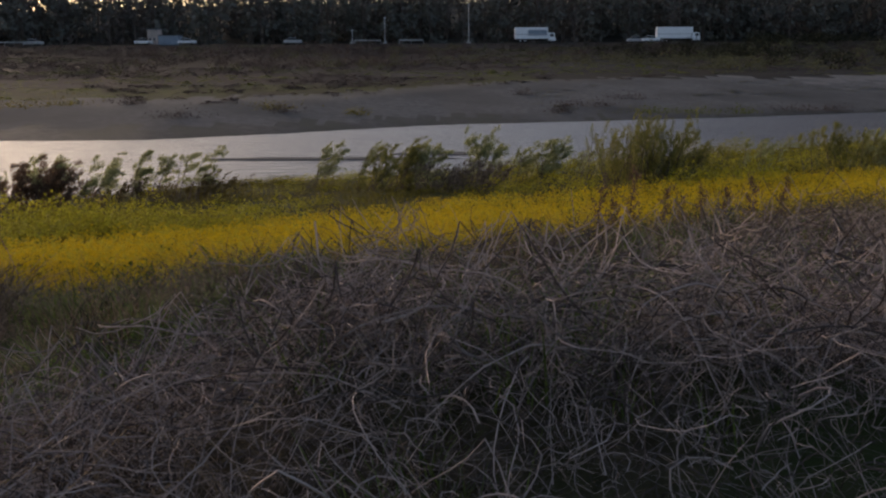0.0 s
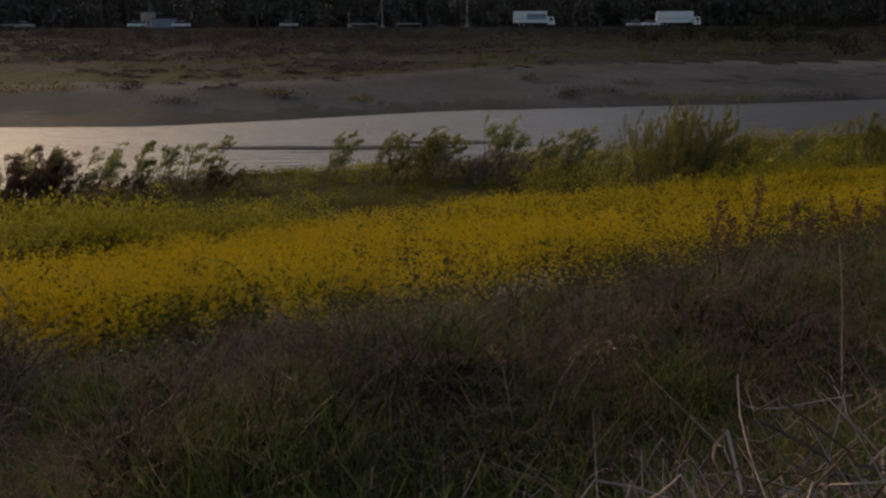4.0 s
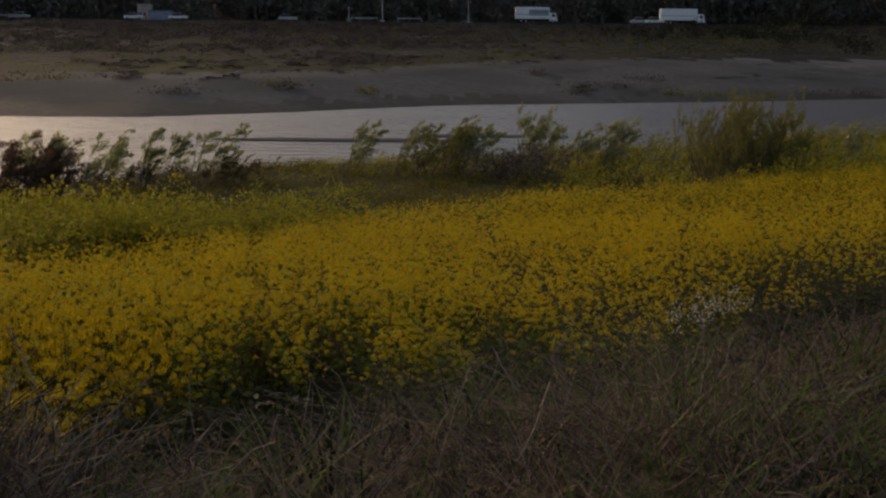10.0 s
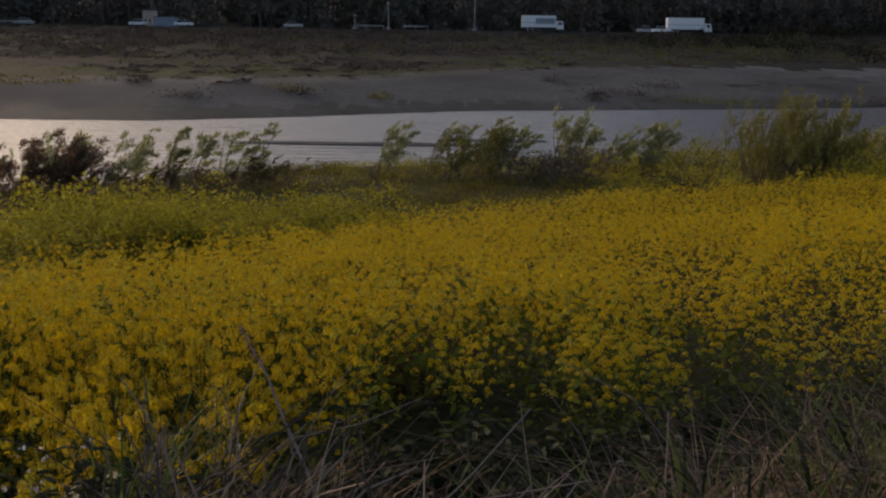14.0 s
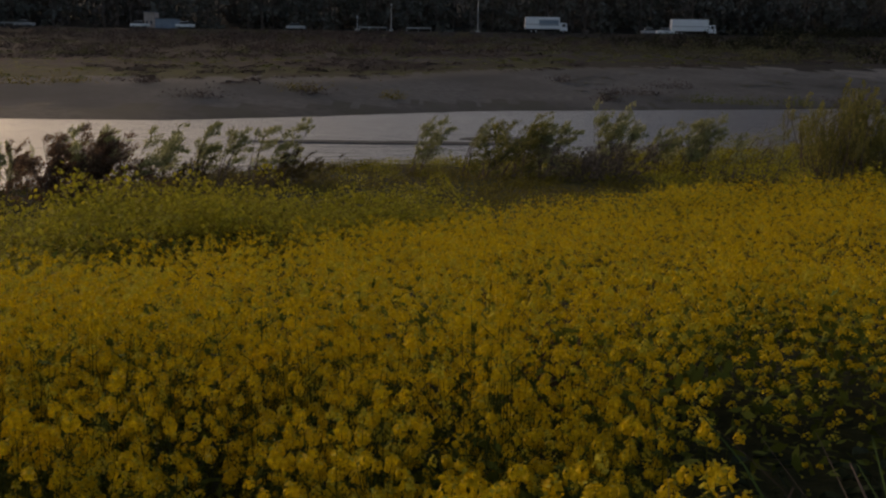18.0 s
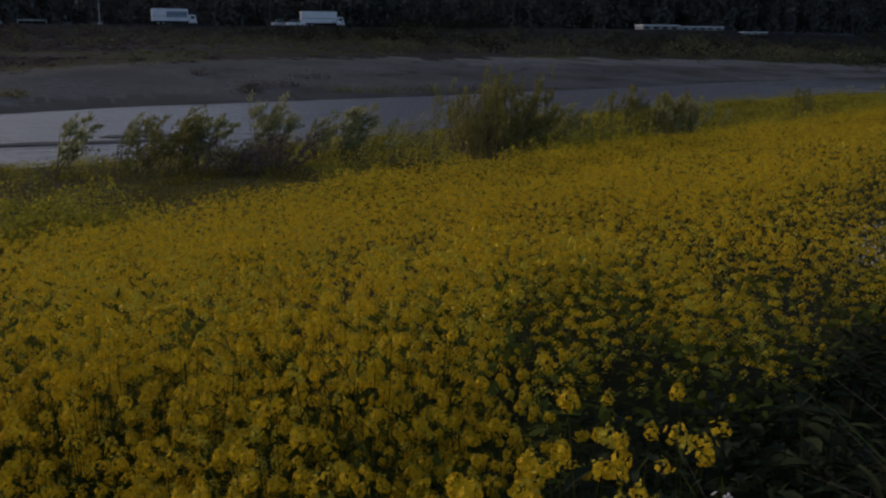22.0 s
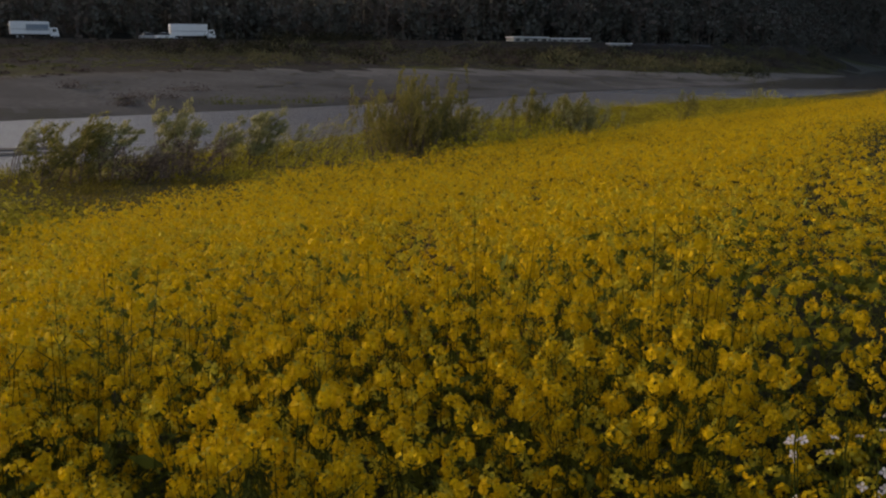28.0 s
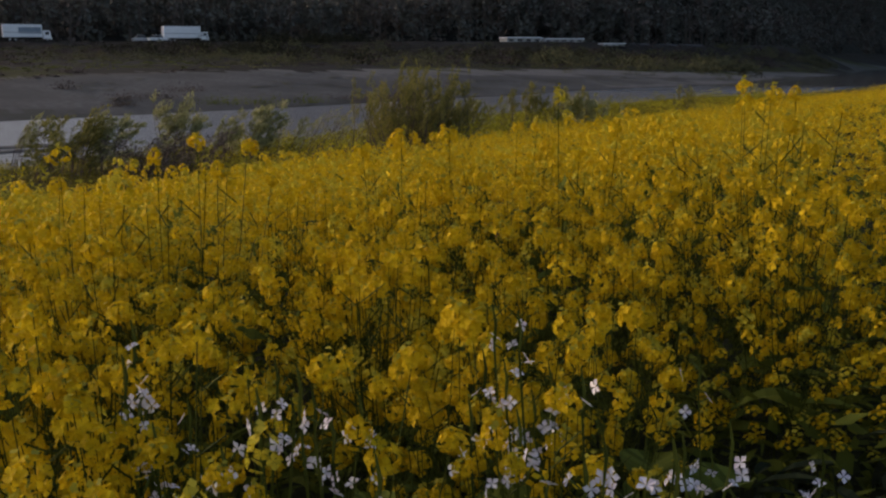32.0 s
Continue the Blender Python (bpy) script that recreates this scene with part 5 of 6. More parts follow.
def box_truck(x, y, z, length, label, panel, turn=0):
    """A delivery lorry seen from its side, its cab to +x."""
    t = tagged(new("box_truck", None), label, "truck", group="trucks on the levee")
    b = length - 1.9
    bm = block(bmesh.new(), 0, b, -1.1, 1.1, 0.95, 3.6, 0.05)
    body = part("cargo_box", bm, M_PAINT, t)
    if panel:
        part("side_panel", block(bmesh.new(), b * 0.4, b * 0.97, -1.125, -1.09, 1.7, 3.0, 0.01), panel, body, "blue-grey side panel")
    part("bed_rail", block(bmesh.new(), 0.1, b - 0.1, -1.13, -1.1, 1.9, 2.05, 0.01), M_STEEL, body)
    bm = block(bmesh.new(), b + 0.08, length, -1.05, 1.05, 0.55, 2.35, 0.12)
    for v in bm.verts:
        if v.co.z > 1.6 and v.co.x > b + 1.0:
            v.co.x -= 0.35
    cab = part("cab", bm, M_PAINT, t)
    part("side_window", block(bmesh.new(), b + 0.55, b + 1.35, -1.062, -1.03, 1.45, 2.1, 0.02), M_GLASS, cab)
    part("bumper", block(bmesh.new(), length - 0.1, length + 0.08, -1.0, 1.0, 0.45, 0.75, 0.03), M_STEEL, t)
    part("chassis", block(bmesh.new(), 0.2, length - 0.3, -0.45, 0.45, 0.6, 0.94), M_RUBBER, t)
    for wx_ in (1.3, 2.4, length - 1.0):
        wheel(t, wx_, -0.9, 0.48)
        wheel(t, wx_, 0.9, 0.48)
    t.matrix_world = pose(x, y, z, 0, 0, turn)
    return t


def car(x, y, z, mat, label, turn=0):
    t = tagged(new("parked_car", None), label, "car", group="cars on the levee")
    bm = block(bmesh.new(), 0, 4.2, -0.85, 0.85, 0.3, 0.92, 0.12)
    body = part("body", bm, mat, t)
    bm = block(bmesh.new(), 0.7, 3.2, -0.75, 0.75, 0.9, 1.48, 0.1)
    for v in bm.verts:
        if v.co.z > 1.2:
            v.co.x += 0.35 if v.co.x < 1.9 else -0.45
    part("cabin", bm, M_GLASS, t)
    part("roof", block(bmesh.new(), 1.1, 2.75, -0.68, 0.68, 1.46, 1.52, 0.02), mat, t)
    part("headlight", block(bmesh.new(), 4.12, 4.22, -0.75, -0.45, 0.6, 0.75, 0.02), M_STEEL, body)
    part("headlight", block(bmesh.new(), 4.12, 4.22, 0.45, 0.75, 0.6, 0.75, 0.02), M_STEEL, body)
    for wx_ in (0.8, 3.4):
        wheel(t, wx_, -0.75, 0.31, 0.31, 0.2)
        wheel(t, wx_, 0.75, 0.31, 0.31, 0.2)
    t.matrix_world = pose(x, y, z, 0, 0, turn)
    return t


def lz(x, y):
    return ground_z(x, y) + 0.05


M_BLUE = material("blue_grey_panel", (0.22, 0.27, 0.33), (0.3, 0.35, 0.4), 1.5, 0.4)
box_truck(16.6, 236, lz(16.6, 236), 9.7, "white box truck with a blue-grey side panel on the levee", M_BLUE)
box_truck(50.6, 238, lz(50.6, 238), 10.4, "white box truck parked behind bushes on the levee", None)
M_GREYP = material("silver_paint", (0.42, 0.42, 0.43), (0.5, 0.5, 0.5), 2, 0.35, spec=0.5)
car(43.5, 237, lz(43.5, 237), M_GREYP, "silver car parked on the levee")
car(46.5, 234.5, lz(46.5, 234.5), M_PAINT, "white car parked on the levee")

# ---------------------------------------------------------------- hero plants at the end of the walk
petal_meshes, stem_meshes, leaf_meshes = [], [], []
for n in range(8):
    p = Pieces()
    flower_head(p, (0, 0, 0), rng.uniform(0.014, 0.024), rng.uniform(0.026, 0.05), int(rng.integers(9, 19)), True, 0 if n < 7 else 2, 0.0098)
    petal_meshes.append(p.mesh("flower_head", [M_PETAL, M_PALE, M_GLOW]))
for n in range(5):
    p = Pieces()
    leaf(p, (0, 0, 0), (1, 0, rng.uniform(0.2, 0.8)), rng.uniform(0.09, 0.17), rng.uniform(0.025, 0.045), 0, rng.uniform(0.2, 0.7))
    leaf_meshes.append(p.mesh("leaf", [M_LEAF]))


def rape_plant(n):
    t = tagged(new("rapeseed_plant", None), "yellow-flowering rapeseed plant with green stem and leaves", "flowering plant", group="rapeseed plants")
    p = Pieces()
    tall = 0.92
    tops = []
    for h in range(int(rng.integers(11, 16))):
        a = rng.uniform(0, 6.3)
        r = rng.uniform(0.05, 0.18) if h else 0.02
        top = np.array([r * np.cos(a), r * np.sin(a), tall * (1 if not h else rng.uniform(0.5, 0.98))])
        low = np.array([0, 0, 0 if not h else tall * rng.uniform(0.3, 0.55)])
        mid = (low + top) / 2 + np.array([0.25 * r * np.cos(a), 0.25 * r * np.sin(a), -0.03])
        p.tube(np.stack([low, mid, top]), [0.0016, 0.0012, 0.0009], 0, 3)
        tops.append(top)
        for zz in rng.uniform(0.08, 0.24, 1):
            b = rng.uniform(0, 6.3)
            w = np.array([np.cos(b), np.sin(b), 0.9])
            q = top + (low * 0.5 + mid * 0.5 - top) * zz / max(0.2, tall * 0.6)
            p.tube(np.stack([q, q + w * 0.02, q + w * 0.045]), [0.0012, 0.0018, 0.0008], 0, 3)
    o = new("stem", p.mesh("stem", [M_STEM]))
    o.parent = t
    for top in tops:
        o = new("flower_head", petal_meshes[int(rng.integers(0, 8))])
        o.parent, o.location, o.rotation_euler, o.scale = t, top, (rng.normal(0, 0.2), rng.normal(0, 0.2), rng.uniform(0, 6)), (rng.uniform(0.72, 1.18),) * 3
    for _ in range(6):
        o = new("leaf", leaf_meshes[int(rng.integers(0, 5))])
        o.parent, o.location, o.rotation_euler = t, (0, 0, rng.uniform(0.12, 0.5)), (0, 0, rng.uniform(0, 6.3))
    return t


protos = [rape_plant(n) for n in range(7)]
xy = sprinkle(-8, -1, 8, 13, 37, lambda x, y: in_field(x, y) & (from_near(x, y) < HERO_R))
for n, (x, y) in enumerate(xy):
    edge = min(1, max(0, (y - float(field_near(x))) / 1.0))
    m = pose(x, y, ground_z(x, y), rng.normal(0, 5), rng.normal(0, 5), rng.uniform(0, 360)) @ Matrix.Scale(rng.uniform(0.85, 1.1) * (0.85 + 0.15 * edge), 4)
    if n < len(protos):
        protos[n].matrix_basis = m
    else:
        q = copy_thing(protos[n % len(protos)], m)
        q.matrix_basis = m


# a few taller plants that stand out above the rest
for k in range(16):
    x, y = rng.uniform(-7.5, -1.0), rng.uniform(10.0, 13.5)
    if not in_field(x, y) or rng.uniform() < 0.2:
        continue
    m = pose(x, y, ground_z(x, y), rng.normal(0, 6), rng.normal(0, 6), rng.uniform(0, 360)) @ Matrix.Scale(rng.uniform(1.08, 1.22), 4)
    copy_thing(protos[k % len(protos)], m).matrix_basis = m


for k, (x, y) in enumerate(((-4.05, 8.92), (-3.95, 9.0), (-3.85, 8.95), (-3.72, 9.02), (-3.9, 9.14), (-3.62, 9.12), (-4.2, 8.9), (-3.5, 9.0))):
    m = pose(x, y, ground_z(x, y), rng.normal(0, 6), rng.normal(0, 6), rng.uniform(0, 360)) @ Matrix.Scale(rng.uniform(0.98, 1.12), 4)
    copy_thing(protos[k % len(protos)], m).matrix_basis = m


for k, (x, y, top) in enumerate(((-5.58, 10.6, 4.08), (-5.43, 10.77, 4.1), (-4.33, 10.57, 4.2), (-5.8, 10.64, 4.09), (-4.78, 10.84, 4.08), (-4.63, 10.76, 4.08), (-3.94, 10.22, 4.22), (-3.86, 10.14, 4.2))):
    z = ground_z(x, y)
    m = pose(x, y, z, 0, 0, 47 * k) @ Matrix.Scale((top - z) / 0.92, 4)
    copy_thing(protos[k % len(protos)], m).matrix_basis = m


# ---------------------------------------------------------------- white flowers and broad leaves at the field's edge
white_meshes = []
for n in range(4):
    p = Pieces()
    c = np.zeros(3)
    nn = unit(np.array([rng.normal(0, 0.6), rng.normal(0, 0.6), 0.6]))
    u = unit(np.cross(nn, rng.normal(size=3)))
    w = np.cross(nn, u)
    for a in (0, 0.5, 1, 1.5):
        d1 = np.cos(a * np.pi + 0.15) * u + np.sin(a * np.pi + 0.15) * w
        d2 = np.cross(nn, d1)
        q = [c, c + d1 * 0.0065 - d2 * 0.0042 + nn * 0.002, c + d1 * 0.0112 + nn * 0.001, c + d1 * 0.0065 + d2 * 0.0042 + nn * 0.002]
        p.quads(np.array([q]), 0)
    p.tube(np.stack([c - nn * 0.001, c - nn * 0.014 - (0, 0, 0.004)]), [0.0016, 0.0012], 1, 3)
    white_meshes.append(p.mesh("white_flower", [M_WHITE, M_STEM]))


def radish_plant(x, y, tall, label="white-flowering wild radish with thin branching stems"):
    t = tagged(new("wild_radish", None), label, "flowering plant", group="wild radishes")
    p = Pieces()
    spots = []
    for n in range(4):
        a = rng.uniform(0, 6.3)
        low = np.array([0, 0, 0 if not n else tall * rng.uniform(0.3, 0.6)])
        top = np.array([0.11 * np.cos(a), 0.11 * np.sin(a), tall * (1 if not n else rng.uniform(0.75, 0.97))])
        mid = (low + top) / 2 + np.array([0.03 * np.cos(a), 0.03 * np.sin(a), 0])
        p.tube(np.stack([low, mid, top]), [0.004, 0.003, 0.0018], 0, 4)
        spots += [top, top * 0.6 + mid * 0.4]
        p.tube(np.stack([top, top + (0.003, 0, 0.03), top + (0.0, 0.004, 0.06)]), [0.002, 0.003, 0.001], 0, 4)
    o = new("stem", p.mesh("stem", [M_STEM]))
    o.parent = t
    for s_ in [q_ for q_ in spots for _ in range(3)]:
        o = new("white_flower", white_meshes[int(rng.integers(0, 4))])
        o.parent, o.location, o.rotation_euler = t, s_ + rng.normal(0, 0.017, 3), (rng.normal(0, 0.3), rng.normal(0, 0.3), rng.uniform(0, 6))
    for _ in range(4):
        o = new("leaf", leaf_meshes[int(rng.integers(0, 5))])
        o.parent, o.location, o.rotation_euler = t, (0, 0, rng.uniform(0.1, 0.5)), (0, 0, rng.uniform(0, 6.3))
    t.location = (x, y, ground_z(x, y) - 0.01)
    return t


for x, y, h in ((-5.76, 9.5, 0.84), (-5.75, 9.26, 0.8), (-5.29, 9.3, 0.8), (-5.33, 9.14, 0.8), (-5.57, 8.88, 0.78), (-5.66, 9.1, 0.8), (-5.8, 9.35, 0.8), (-5.8, 9.08, 0.72), (-5.6, 9.03, 0.72),
                (-5.38, 8.98, 0.74), (-5.95, 9.16, 0.7), (-6.08, 9.1, 0.72), (-5.5, 9.15, 0.74), (-5.08, 9.1, 0.68), (-4.05, 9.05, 0.74), (-3.95, 9.2, 0.78), (-3.78, 8.98, 0.7), (-3.55, 8.92, 0.7), (-4.22, 9.2, 0.74), (-4.3, 9.1, 0.72), (-4.12, 9.16, 0.74), (-4.2, 9.32, 0.7), (-4.36, 9.22, 0.74), (-4.28, 9.02, 0.72),
                (0.7, 12.6, 0.66), (0.88, 12.75, 0.66), (0.62, 12.5, 0.64), (0.5, 12.45, 0.66), (0.95, 12.95, 0.66), (0.3, 11.95, 0.72), (0.45, 12.05, 0.74), (0.58, 12.12, 0.7), (0.4, 12.2, 0.76), (0.7, 12.25, 0.74), (0.2, 12.0, 0.66), (0.55, 12.3, 0.74), (0.85, 12.4, 0.7)):
    radish_plant(x, y, h)


def broad_leaf_plant(x, y, leaves, size, rise, label):
    t = tagged(new("broad_leaf_plant", None), label, "leafy plant", group="broad-leaved plants")
    for n in range(leaves):
        a = n * 2.4 + rng.uniform(-0.3, 0.3)
        p = Pieces()
        leaf(p, (0.12 * math.cos(a), 0.12 * math.sin(a), rise), (math.cos(a), math.sin(a), 0.35), size * rng.uniform(0.8, 1.1), size * 0.6, 0, 0.45, 7)
        p.tube(np.array([(0, 0, 0), (0.05 * math.cos(a), 0.05 * math.sin(a), rise * 0.6), (0.12 * math.cos(a), 0.12 * math.sin(a), rise)]), [0.005, 0.004, 0.003], 1, 4)
        o = new("leaf", p.mesh("leaf", [M_LEAF, M_STEM]))
        o.parent = t
    t.location = (x, y, ground_z(x, y) - 0.01)


broad_leaf_plant(-5.2, 9.2, 5, 0.17, 0.5, "dark green broad leaves among the flower stems")
broad_leaf_plant(-5.3, 9.35, 4, 0.15, 0.42, "dark green broad leaves among the flower stems")
broad_leaf_plant(-5.62, 9.25, 4, 0.12, 0.55, "dark green broad leaves among the flower stems")
broad_leaf_plant(-4.6, 9.1, 5, 0.15, 0.35, "dark green broad leaves among the flower stems")


# ---------------------------------------------------------------- single reeds on the bank
def reed(x, y, tall, lean, plume, label, mat=M_STRAW, bend=0.0):
    t = tagged(new("reed", None), label, "reed", group="single reeds")
    k = np.linspace(0, 1, 9)[:, None]
    line = np.concatenate([lean[0] * tall * k**1.6, lean[1] * tall * k**1.6, tall * k * (1 - bend * k**3)], 1)
    line[1:-1] += rng.normal(0, 0.005, (7, 3))
    p = Pieces().tube(line, np.linspace(0.006, 0.0025, 9), 0, 5)
    o = new("stalk", p.mesh("stalk", [M_VINE]))
    o.parent = t
    if plume:
        p = Pieces()
        n = int(60 + 90 * plume)
        q = rng.uniform(1 - plume, 1, n)
        c = np.stack([np.interp(q, k[:, 0], line[:, i_]) for i_ in range(3)], -1) + rng.normal(0, 0.004 + 0.024 * plume, (n, 3))
        p.quads(cards(c, rng.normal(size=(n, 3)), rng.uniform(0.4, 1.0, n) * (0.014 + 0.1 * plume), 0.3), 0)
        o = new("seed_head", p.mesh("seed_head", [mat]))
        o.parent = t
    t.location = (x, y, ground_z(x, y) - 0.02)


reed(-2.97, 8.0, 0.86, (-0.34, 0.12), 0.1, "dead reed with a brown seed head leaning over the field", M_RUST)
reed(-2.35, 8.3, 0.6, (0.12, 0.0), 0, "curled dry stalk beside the flowers", M_STRAW, 0.3)
reed(0.15, 6.6, 0.75, (0.35, 0.1), 0.35, "bent straw-coloured reed plume on the dry bank", M_STRAW, 0.3)
reed(0.0, 6.65, 0.72, (-0.15, 0.1), 0.35, "bent straw-coloured reed plume on the dry bank", M_STRAW, 0.3)
reed(0.3, 6.75, 0.7, (0.5, 0.0), 0.4, "bent straw-coloured reed plume on the dry bank", M_STRAW, 0.3)
reed(1.5, 6.2, 1.0, (-0.05, 0.05), 0, "bare dry stalk standing on the bank")


def tall_weed(x, y, top):
    """A tall withered weed: an upright stem with short side shoots thick with small leaves."""
    t = tagged(new("tall_weed", None), "tall dark withered weed at the field's edge", "weed", group="tall weeds")
    z = ground_z(x, y) - 0.03
    h = top - z
    stem, foliage = Pieces(), Pieces()
    k = np.linspace(0, 1, 8)
    line = np.stack([0.06 * h * k**2, 0 * k, h * k], -1) + rng.normal(0, 0.012, (8, 3)) * k[:, None]
    stem.tube(line, np.linspace(0.008, 0.003, 8), 0, 5)
    for q in np.linspace(0.35, 0.98, 24):
        p0 = np.array([np.interp(q, k, line[:, c]) for c in range(3)])
        a = rng.uniform(0, 6.3)
        w = unit(np.array([np.cos(a) + 0.3, np.sin(a), 0.9]))
        long_ = rng.uniform(0.1, 0.24) * (1.2 - 0.7 * q)
        stem.tube(np.stack([p0, p0 + w * long_ * 0.5, p0 + w * long_]), [0.003, 0.0025, 0.0015], 0, 3)
        c = p0 + w * long_ * rng.uniform(0.15, 1.1, (26, 1)) + rng.normal(0, 0.018, (26, 3))
        foliage.quads(cards(c, rng.normal(size=(26, 3)), rng.uniform(0.025, 0.05, 26), 0.5), 0)
    for name, pc, m in (("stalk", stem, M_BARK), ("foliage", foliage, M_RUST)):
        o = tagged(new(name, pc.mesh(name, [m])), kind="stuff")
        o.parent = t
    t.location = (x, y, z)


for x, y, top in ((2.9, 12.1, 4.85), (2.5, 12.05, 4.6), (2.72, 12.3, 4.4), (3.35, 12.2, 4.62), (3.9, 12.5, 4.55), (4.3, 12.9, 4.5), (4.7, 13.0, 4.62), (5.3, 13.4, 4.55), (3.6, 12.3, 4.4)):
    tall_weed(x, y, top)


# ---------------------------------------------------------------- buildings, lamps and rails along the levee
def house(x0, x1, x2, y, z, top):
    """A small plastered house with a lower grey wing."""
    t = tagged(new("small_house", None), "small pale plastered house with a grey wing on the levee", "house")
    w = x1 - x0
    part("wall", block(bmesh.new(), 0, w, 0, 4, 0, top, 0.03), M_PLASTER, t)
    bm = block(bmesh.new(), -0.15, w + 0.1, -0.2, 4.2, top, top + 0.18, 0.03)
    part("roof", bm, M_ROOF, t)
    for wx_ in (w * 0.28, w * 0.68):
        win = part("window", block(bmesh.new(), wx_ - 0.28, wx_ + 0.28, -0.06, 0.05, 0.9, 1.7, 0.01), M_STEEL, t)
        part("pane", block(bmesh.new(), wx_ - 0.23, wx_ + 0.23, -0.075, 0.0, 0.95, 1.65), M_GLASS, win)
    part("wing", block(bmesh.new(), w + 0.02, x2 - x0, 0.3, 4, 0, top * 0.6, 0.03), M_BLUE, t)
    part("wing_roof", block(bmesh.new(), w + 0.02, x2 - x0 + 0.15, 0.1, 4.1, top * 0.6, top * 0.6 + 0.12, 0.02), M_ROOF, t)
    t.location = (x0, y, z)


house(-70.7, -68.3, -63.4, 236, lz(-68, 236), 14.9 - lz(-68, 236))
car(-73.6, 235.5, lz(-73, 235.5), M_PAINT, "white car parked beside the small house")
car(-63.2, 235.0, lz(-62, 235), M_PAINT, "white car parked on the levee")
car(-38.0, 235.0, lz(-36, 235), M_GREYP, "silver car parked on the levee")
car(-100, 236, lz(-98, 236), M_GREYP, "silver car parked on the levee")


def lamp_post(x, y, top, label):
    t = tagged(new("lamp_post", None), label, "lamp post", group="posts on the levee")
    z = lz(x, y) - 0.1
    bm = bmesh.new()
    bmesh.ops.create_cone(bm, segments=10, radius1=0.11, radius2=0.07, depth=top - z, cap_ends=True, matrix=Matrix.Translation((0, 0, (top - z) / 2)))
    part("pole", bm, M_STEEL, t)
    part("base", block(bmesh.new(), -0.5, 0.5, -0.4, 0.4, 0, 0.55, 0.08), M_CONC, t)
    part("lamp_head", block(bmesh.new(), -0.22, 0.22, -0.2, 0.2, top - z, top - z + 0.5, 0.08), M_CONC, t)
    t.location = (x, y, z)


lamp_post(-21.9, 235.5, 14.2, "short pale lamp post on the levee")
lamp_post(-14.15, 235.5, 17.0, "tall grey lamp post on the levee")
lamp_post(5.7, 235.5, 20.0, "tall dark post with a pale base on the levee")


def guard_rail(x0, x1, y, label):
    t = tagged(new("guard_rail", None), label, "guard rail", group="guard rails")
    z = lz((x0 + x1) / 2, y)
    part("rail", block(bmesh.new(), 0, x1 - x0, -0.06, 0.06, 0.6, 0.9, 0.05), M_CONC, t)
    k = max(2, int((x1 - x0) / 2.0))
    for n in range(k + 1):
        px = (x1 - x0 - 0.1) * n / k
        part("post", block(bmesh.new(), px, px + 0.1, 0.06, 0.16, -0.1, 0.9, 0.01), M_STEEL, t)
    t.location = (x0, y, z)


guard_rail(-21.3, -15.0, 233.5, "white guard rail along the levee road")
guard_rail(-10.7, -5.0, 233.5, "white guard rail along the levee road")
guard_rail(-106, -95, 233.5, "white guard rail along the levee road")


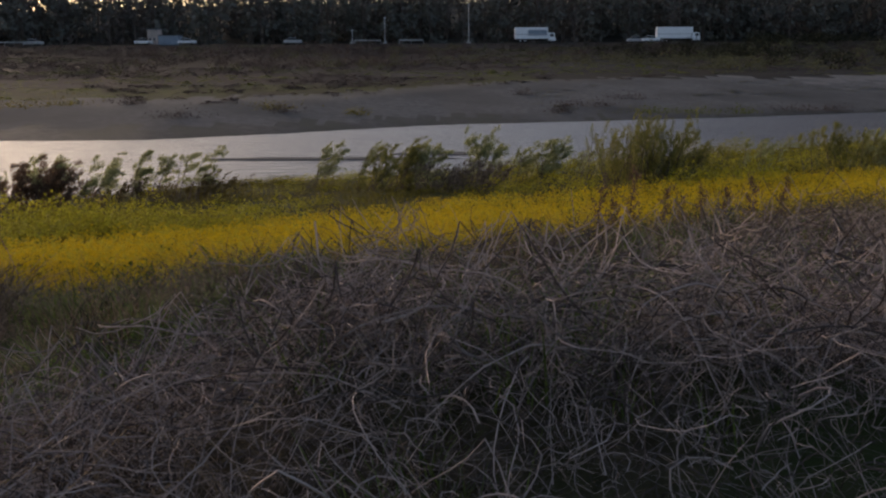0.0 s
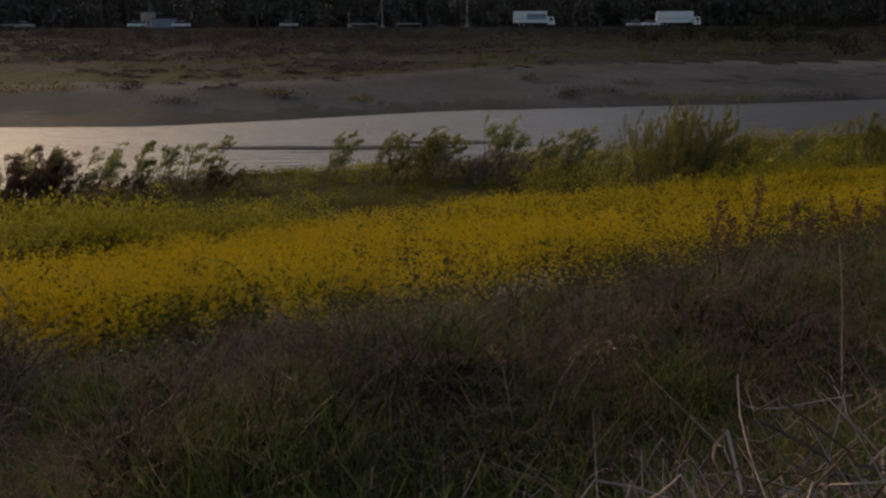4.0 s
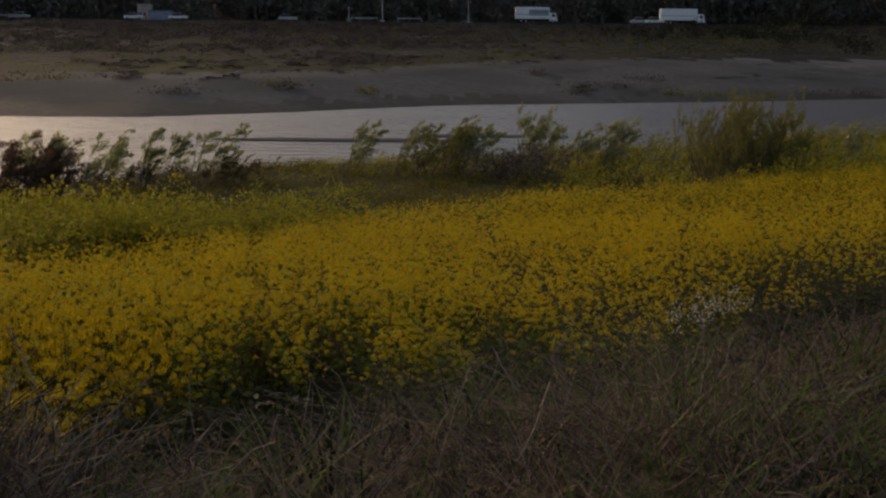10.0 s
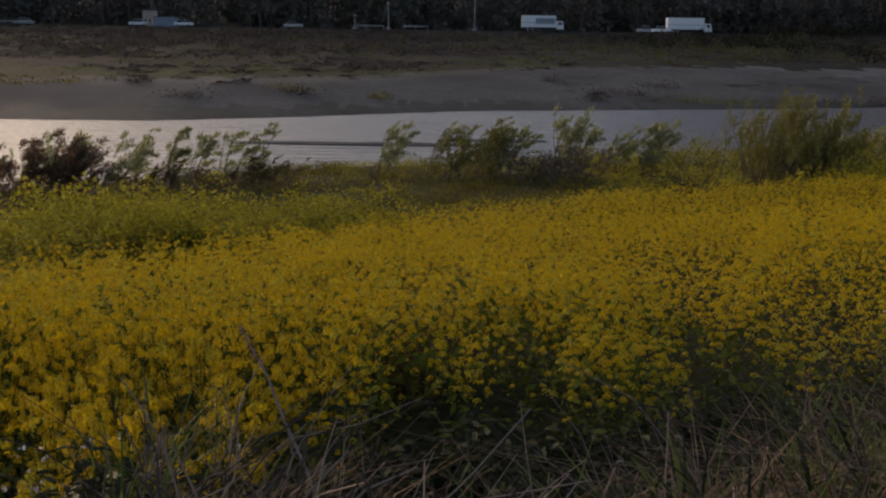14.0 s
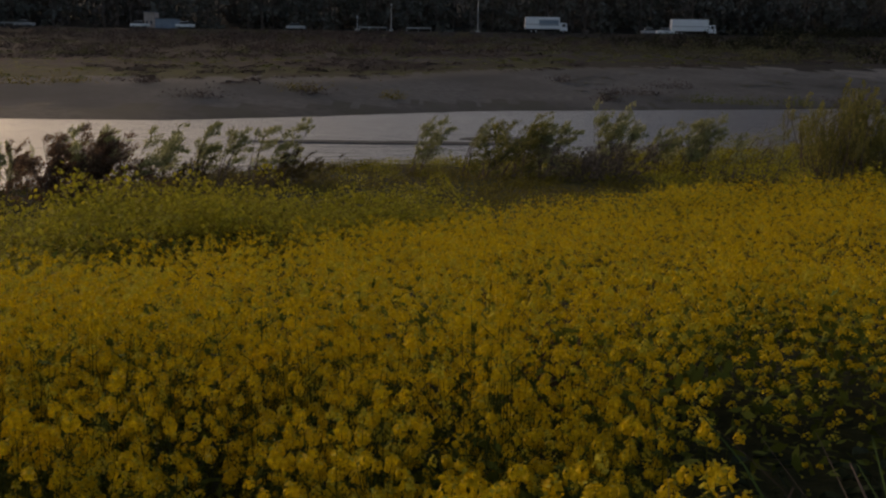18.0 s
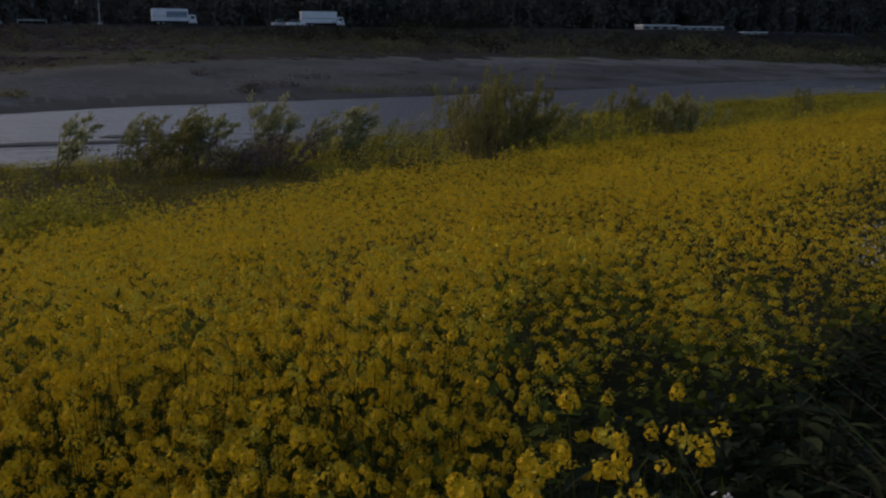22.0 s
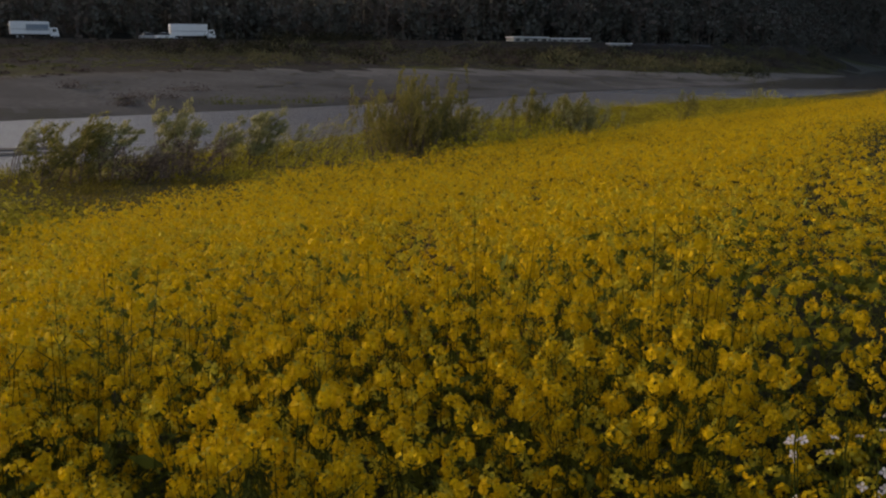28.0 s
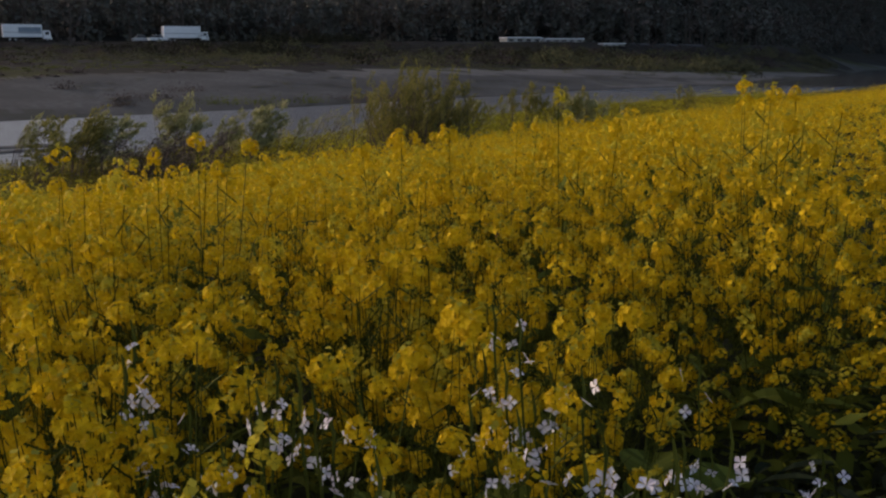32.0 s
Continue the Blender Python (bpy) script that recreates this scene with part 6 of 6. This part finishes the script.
def long_shed(x0, x1, y, turn, tall, label, bays):
    t = tagged(new("long_shed", None), label, "shed", group="sheds on the levee")
    length = x1 - x0
    part("wall", block(bmesh.new(), 0, length, 0.2, 3.8, 0, tall, 0.02), M_CONC, t)
    bm = block(bmesh.new(), -0.2, length + 0.2, 0, 4, tall, tall + 0.25, 0.04)
    part("roof", bm, M_PAINT, t)
    for n in range(bays):
        bx = length * (n + 0.2) / bays
        part("opening", block(bmesh.new(), bx, bx + length / bays * 0.55, 0.17, 0.3, 0.15, tall * 0.75), M_GLASS, t)
    t.matrix_world = pose(x0, y, lz((x0 + x1) / 2, y + 2) - 0.1, 0, 0, turn)


long_shed(137, 148, 226, 0, 1.0, "low white-roofed shed beside the levee road", 4)
long_shed(149, 162, 226, 0, 0.7, "low white-roofed shed beside the levee road", 5)
long_shed(169, 176.5, 226, 0, 0.5, "low white-roofed shed beside the levee road", 3)

# ---------------------------------------------------------------- tufts and drift wood on the gravel bar
def bar_tuft(x, y, size, mat, label):
    t = tagged(new("gravel_tuft", None), label, "grass tuft", group="tufts on the gravel bar")
    p = Pieces()
    k = int(140 + 60 * size)
    c = np.stack([rng.normal(0, 0.45 * size, k), rng.normal(0, 0.3 * size, k), np.abs(rng.normal(0, 0.36, k)) + 0.03], -1)
    p.quads(cards(c, rng.normal(size=(k, 3)) + (0, 0, 0.4), rng.uniform(0.12, 0.28, k), 0.45), 0)
    o = tagged(new("foliage", p.mesh("foliage", [mat])), kind="stuff")
    o.parent = t
    t.location = (x, y, ground_z(x, y) - 0.02)


for x, y, s_, m in ((-15.0, 88.0, 3.0, M_MOSS), (-21.6, 80.5, 2.4, M_SCRUBB), (-7.5, 89.0, 1.4, M_MOSS), (-38, 86, 3.5, M_MOSS), (-34, 88, 3, M_MOSS), (-14.0, 86.5, 1.6, M_SCRUBB),
                    (11.8, 97.0, 1.4, M_SCRUBB), (20.7, 108.0, 2.6, M_SCRUBB), (13.0, 101.0, 1.6, M_SCRUBB), (16.5, 102.0, 2.2, M_SCRUBB), (9.0, 108.0, 1.5, M_SCRUBB),
                    (38.0, 105.0, 4.0, M_SCRUBB), (42.0, 106.0, 3.0, M_SCRUBB), (21.5, 99.0, 3.0, M_SCRUBY), (26.0, 99.5, 3.2, M_SCRUBY), (31.0, 101.0, 2.0, M_SCRUBY), (-28, 88, 1.6, M_SCRUBB)):
    bar_tuft(x, y, s_, m, "low grass tuft on the grey gravel bar" if m in (M_MOSS, M_SCRUBY) else "dark withered tuft on the grey gravel bar")
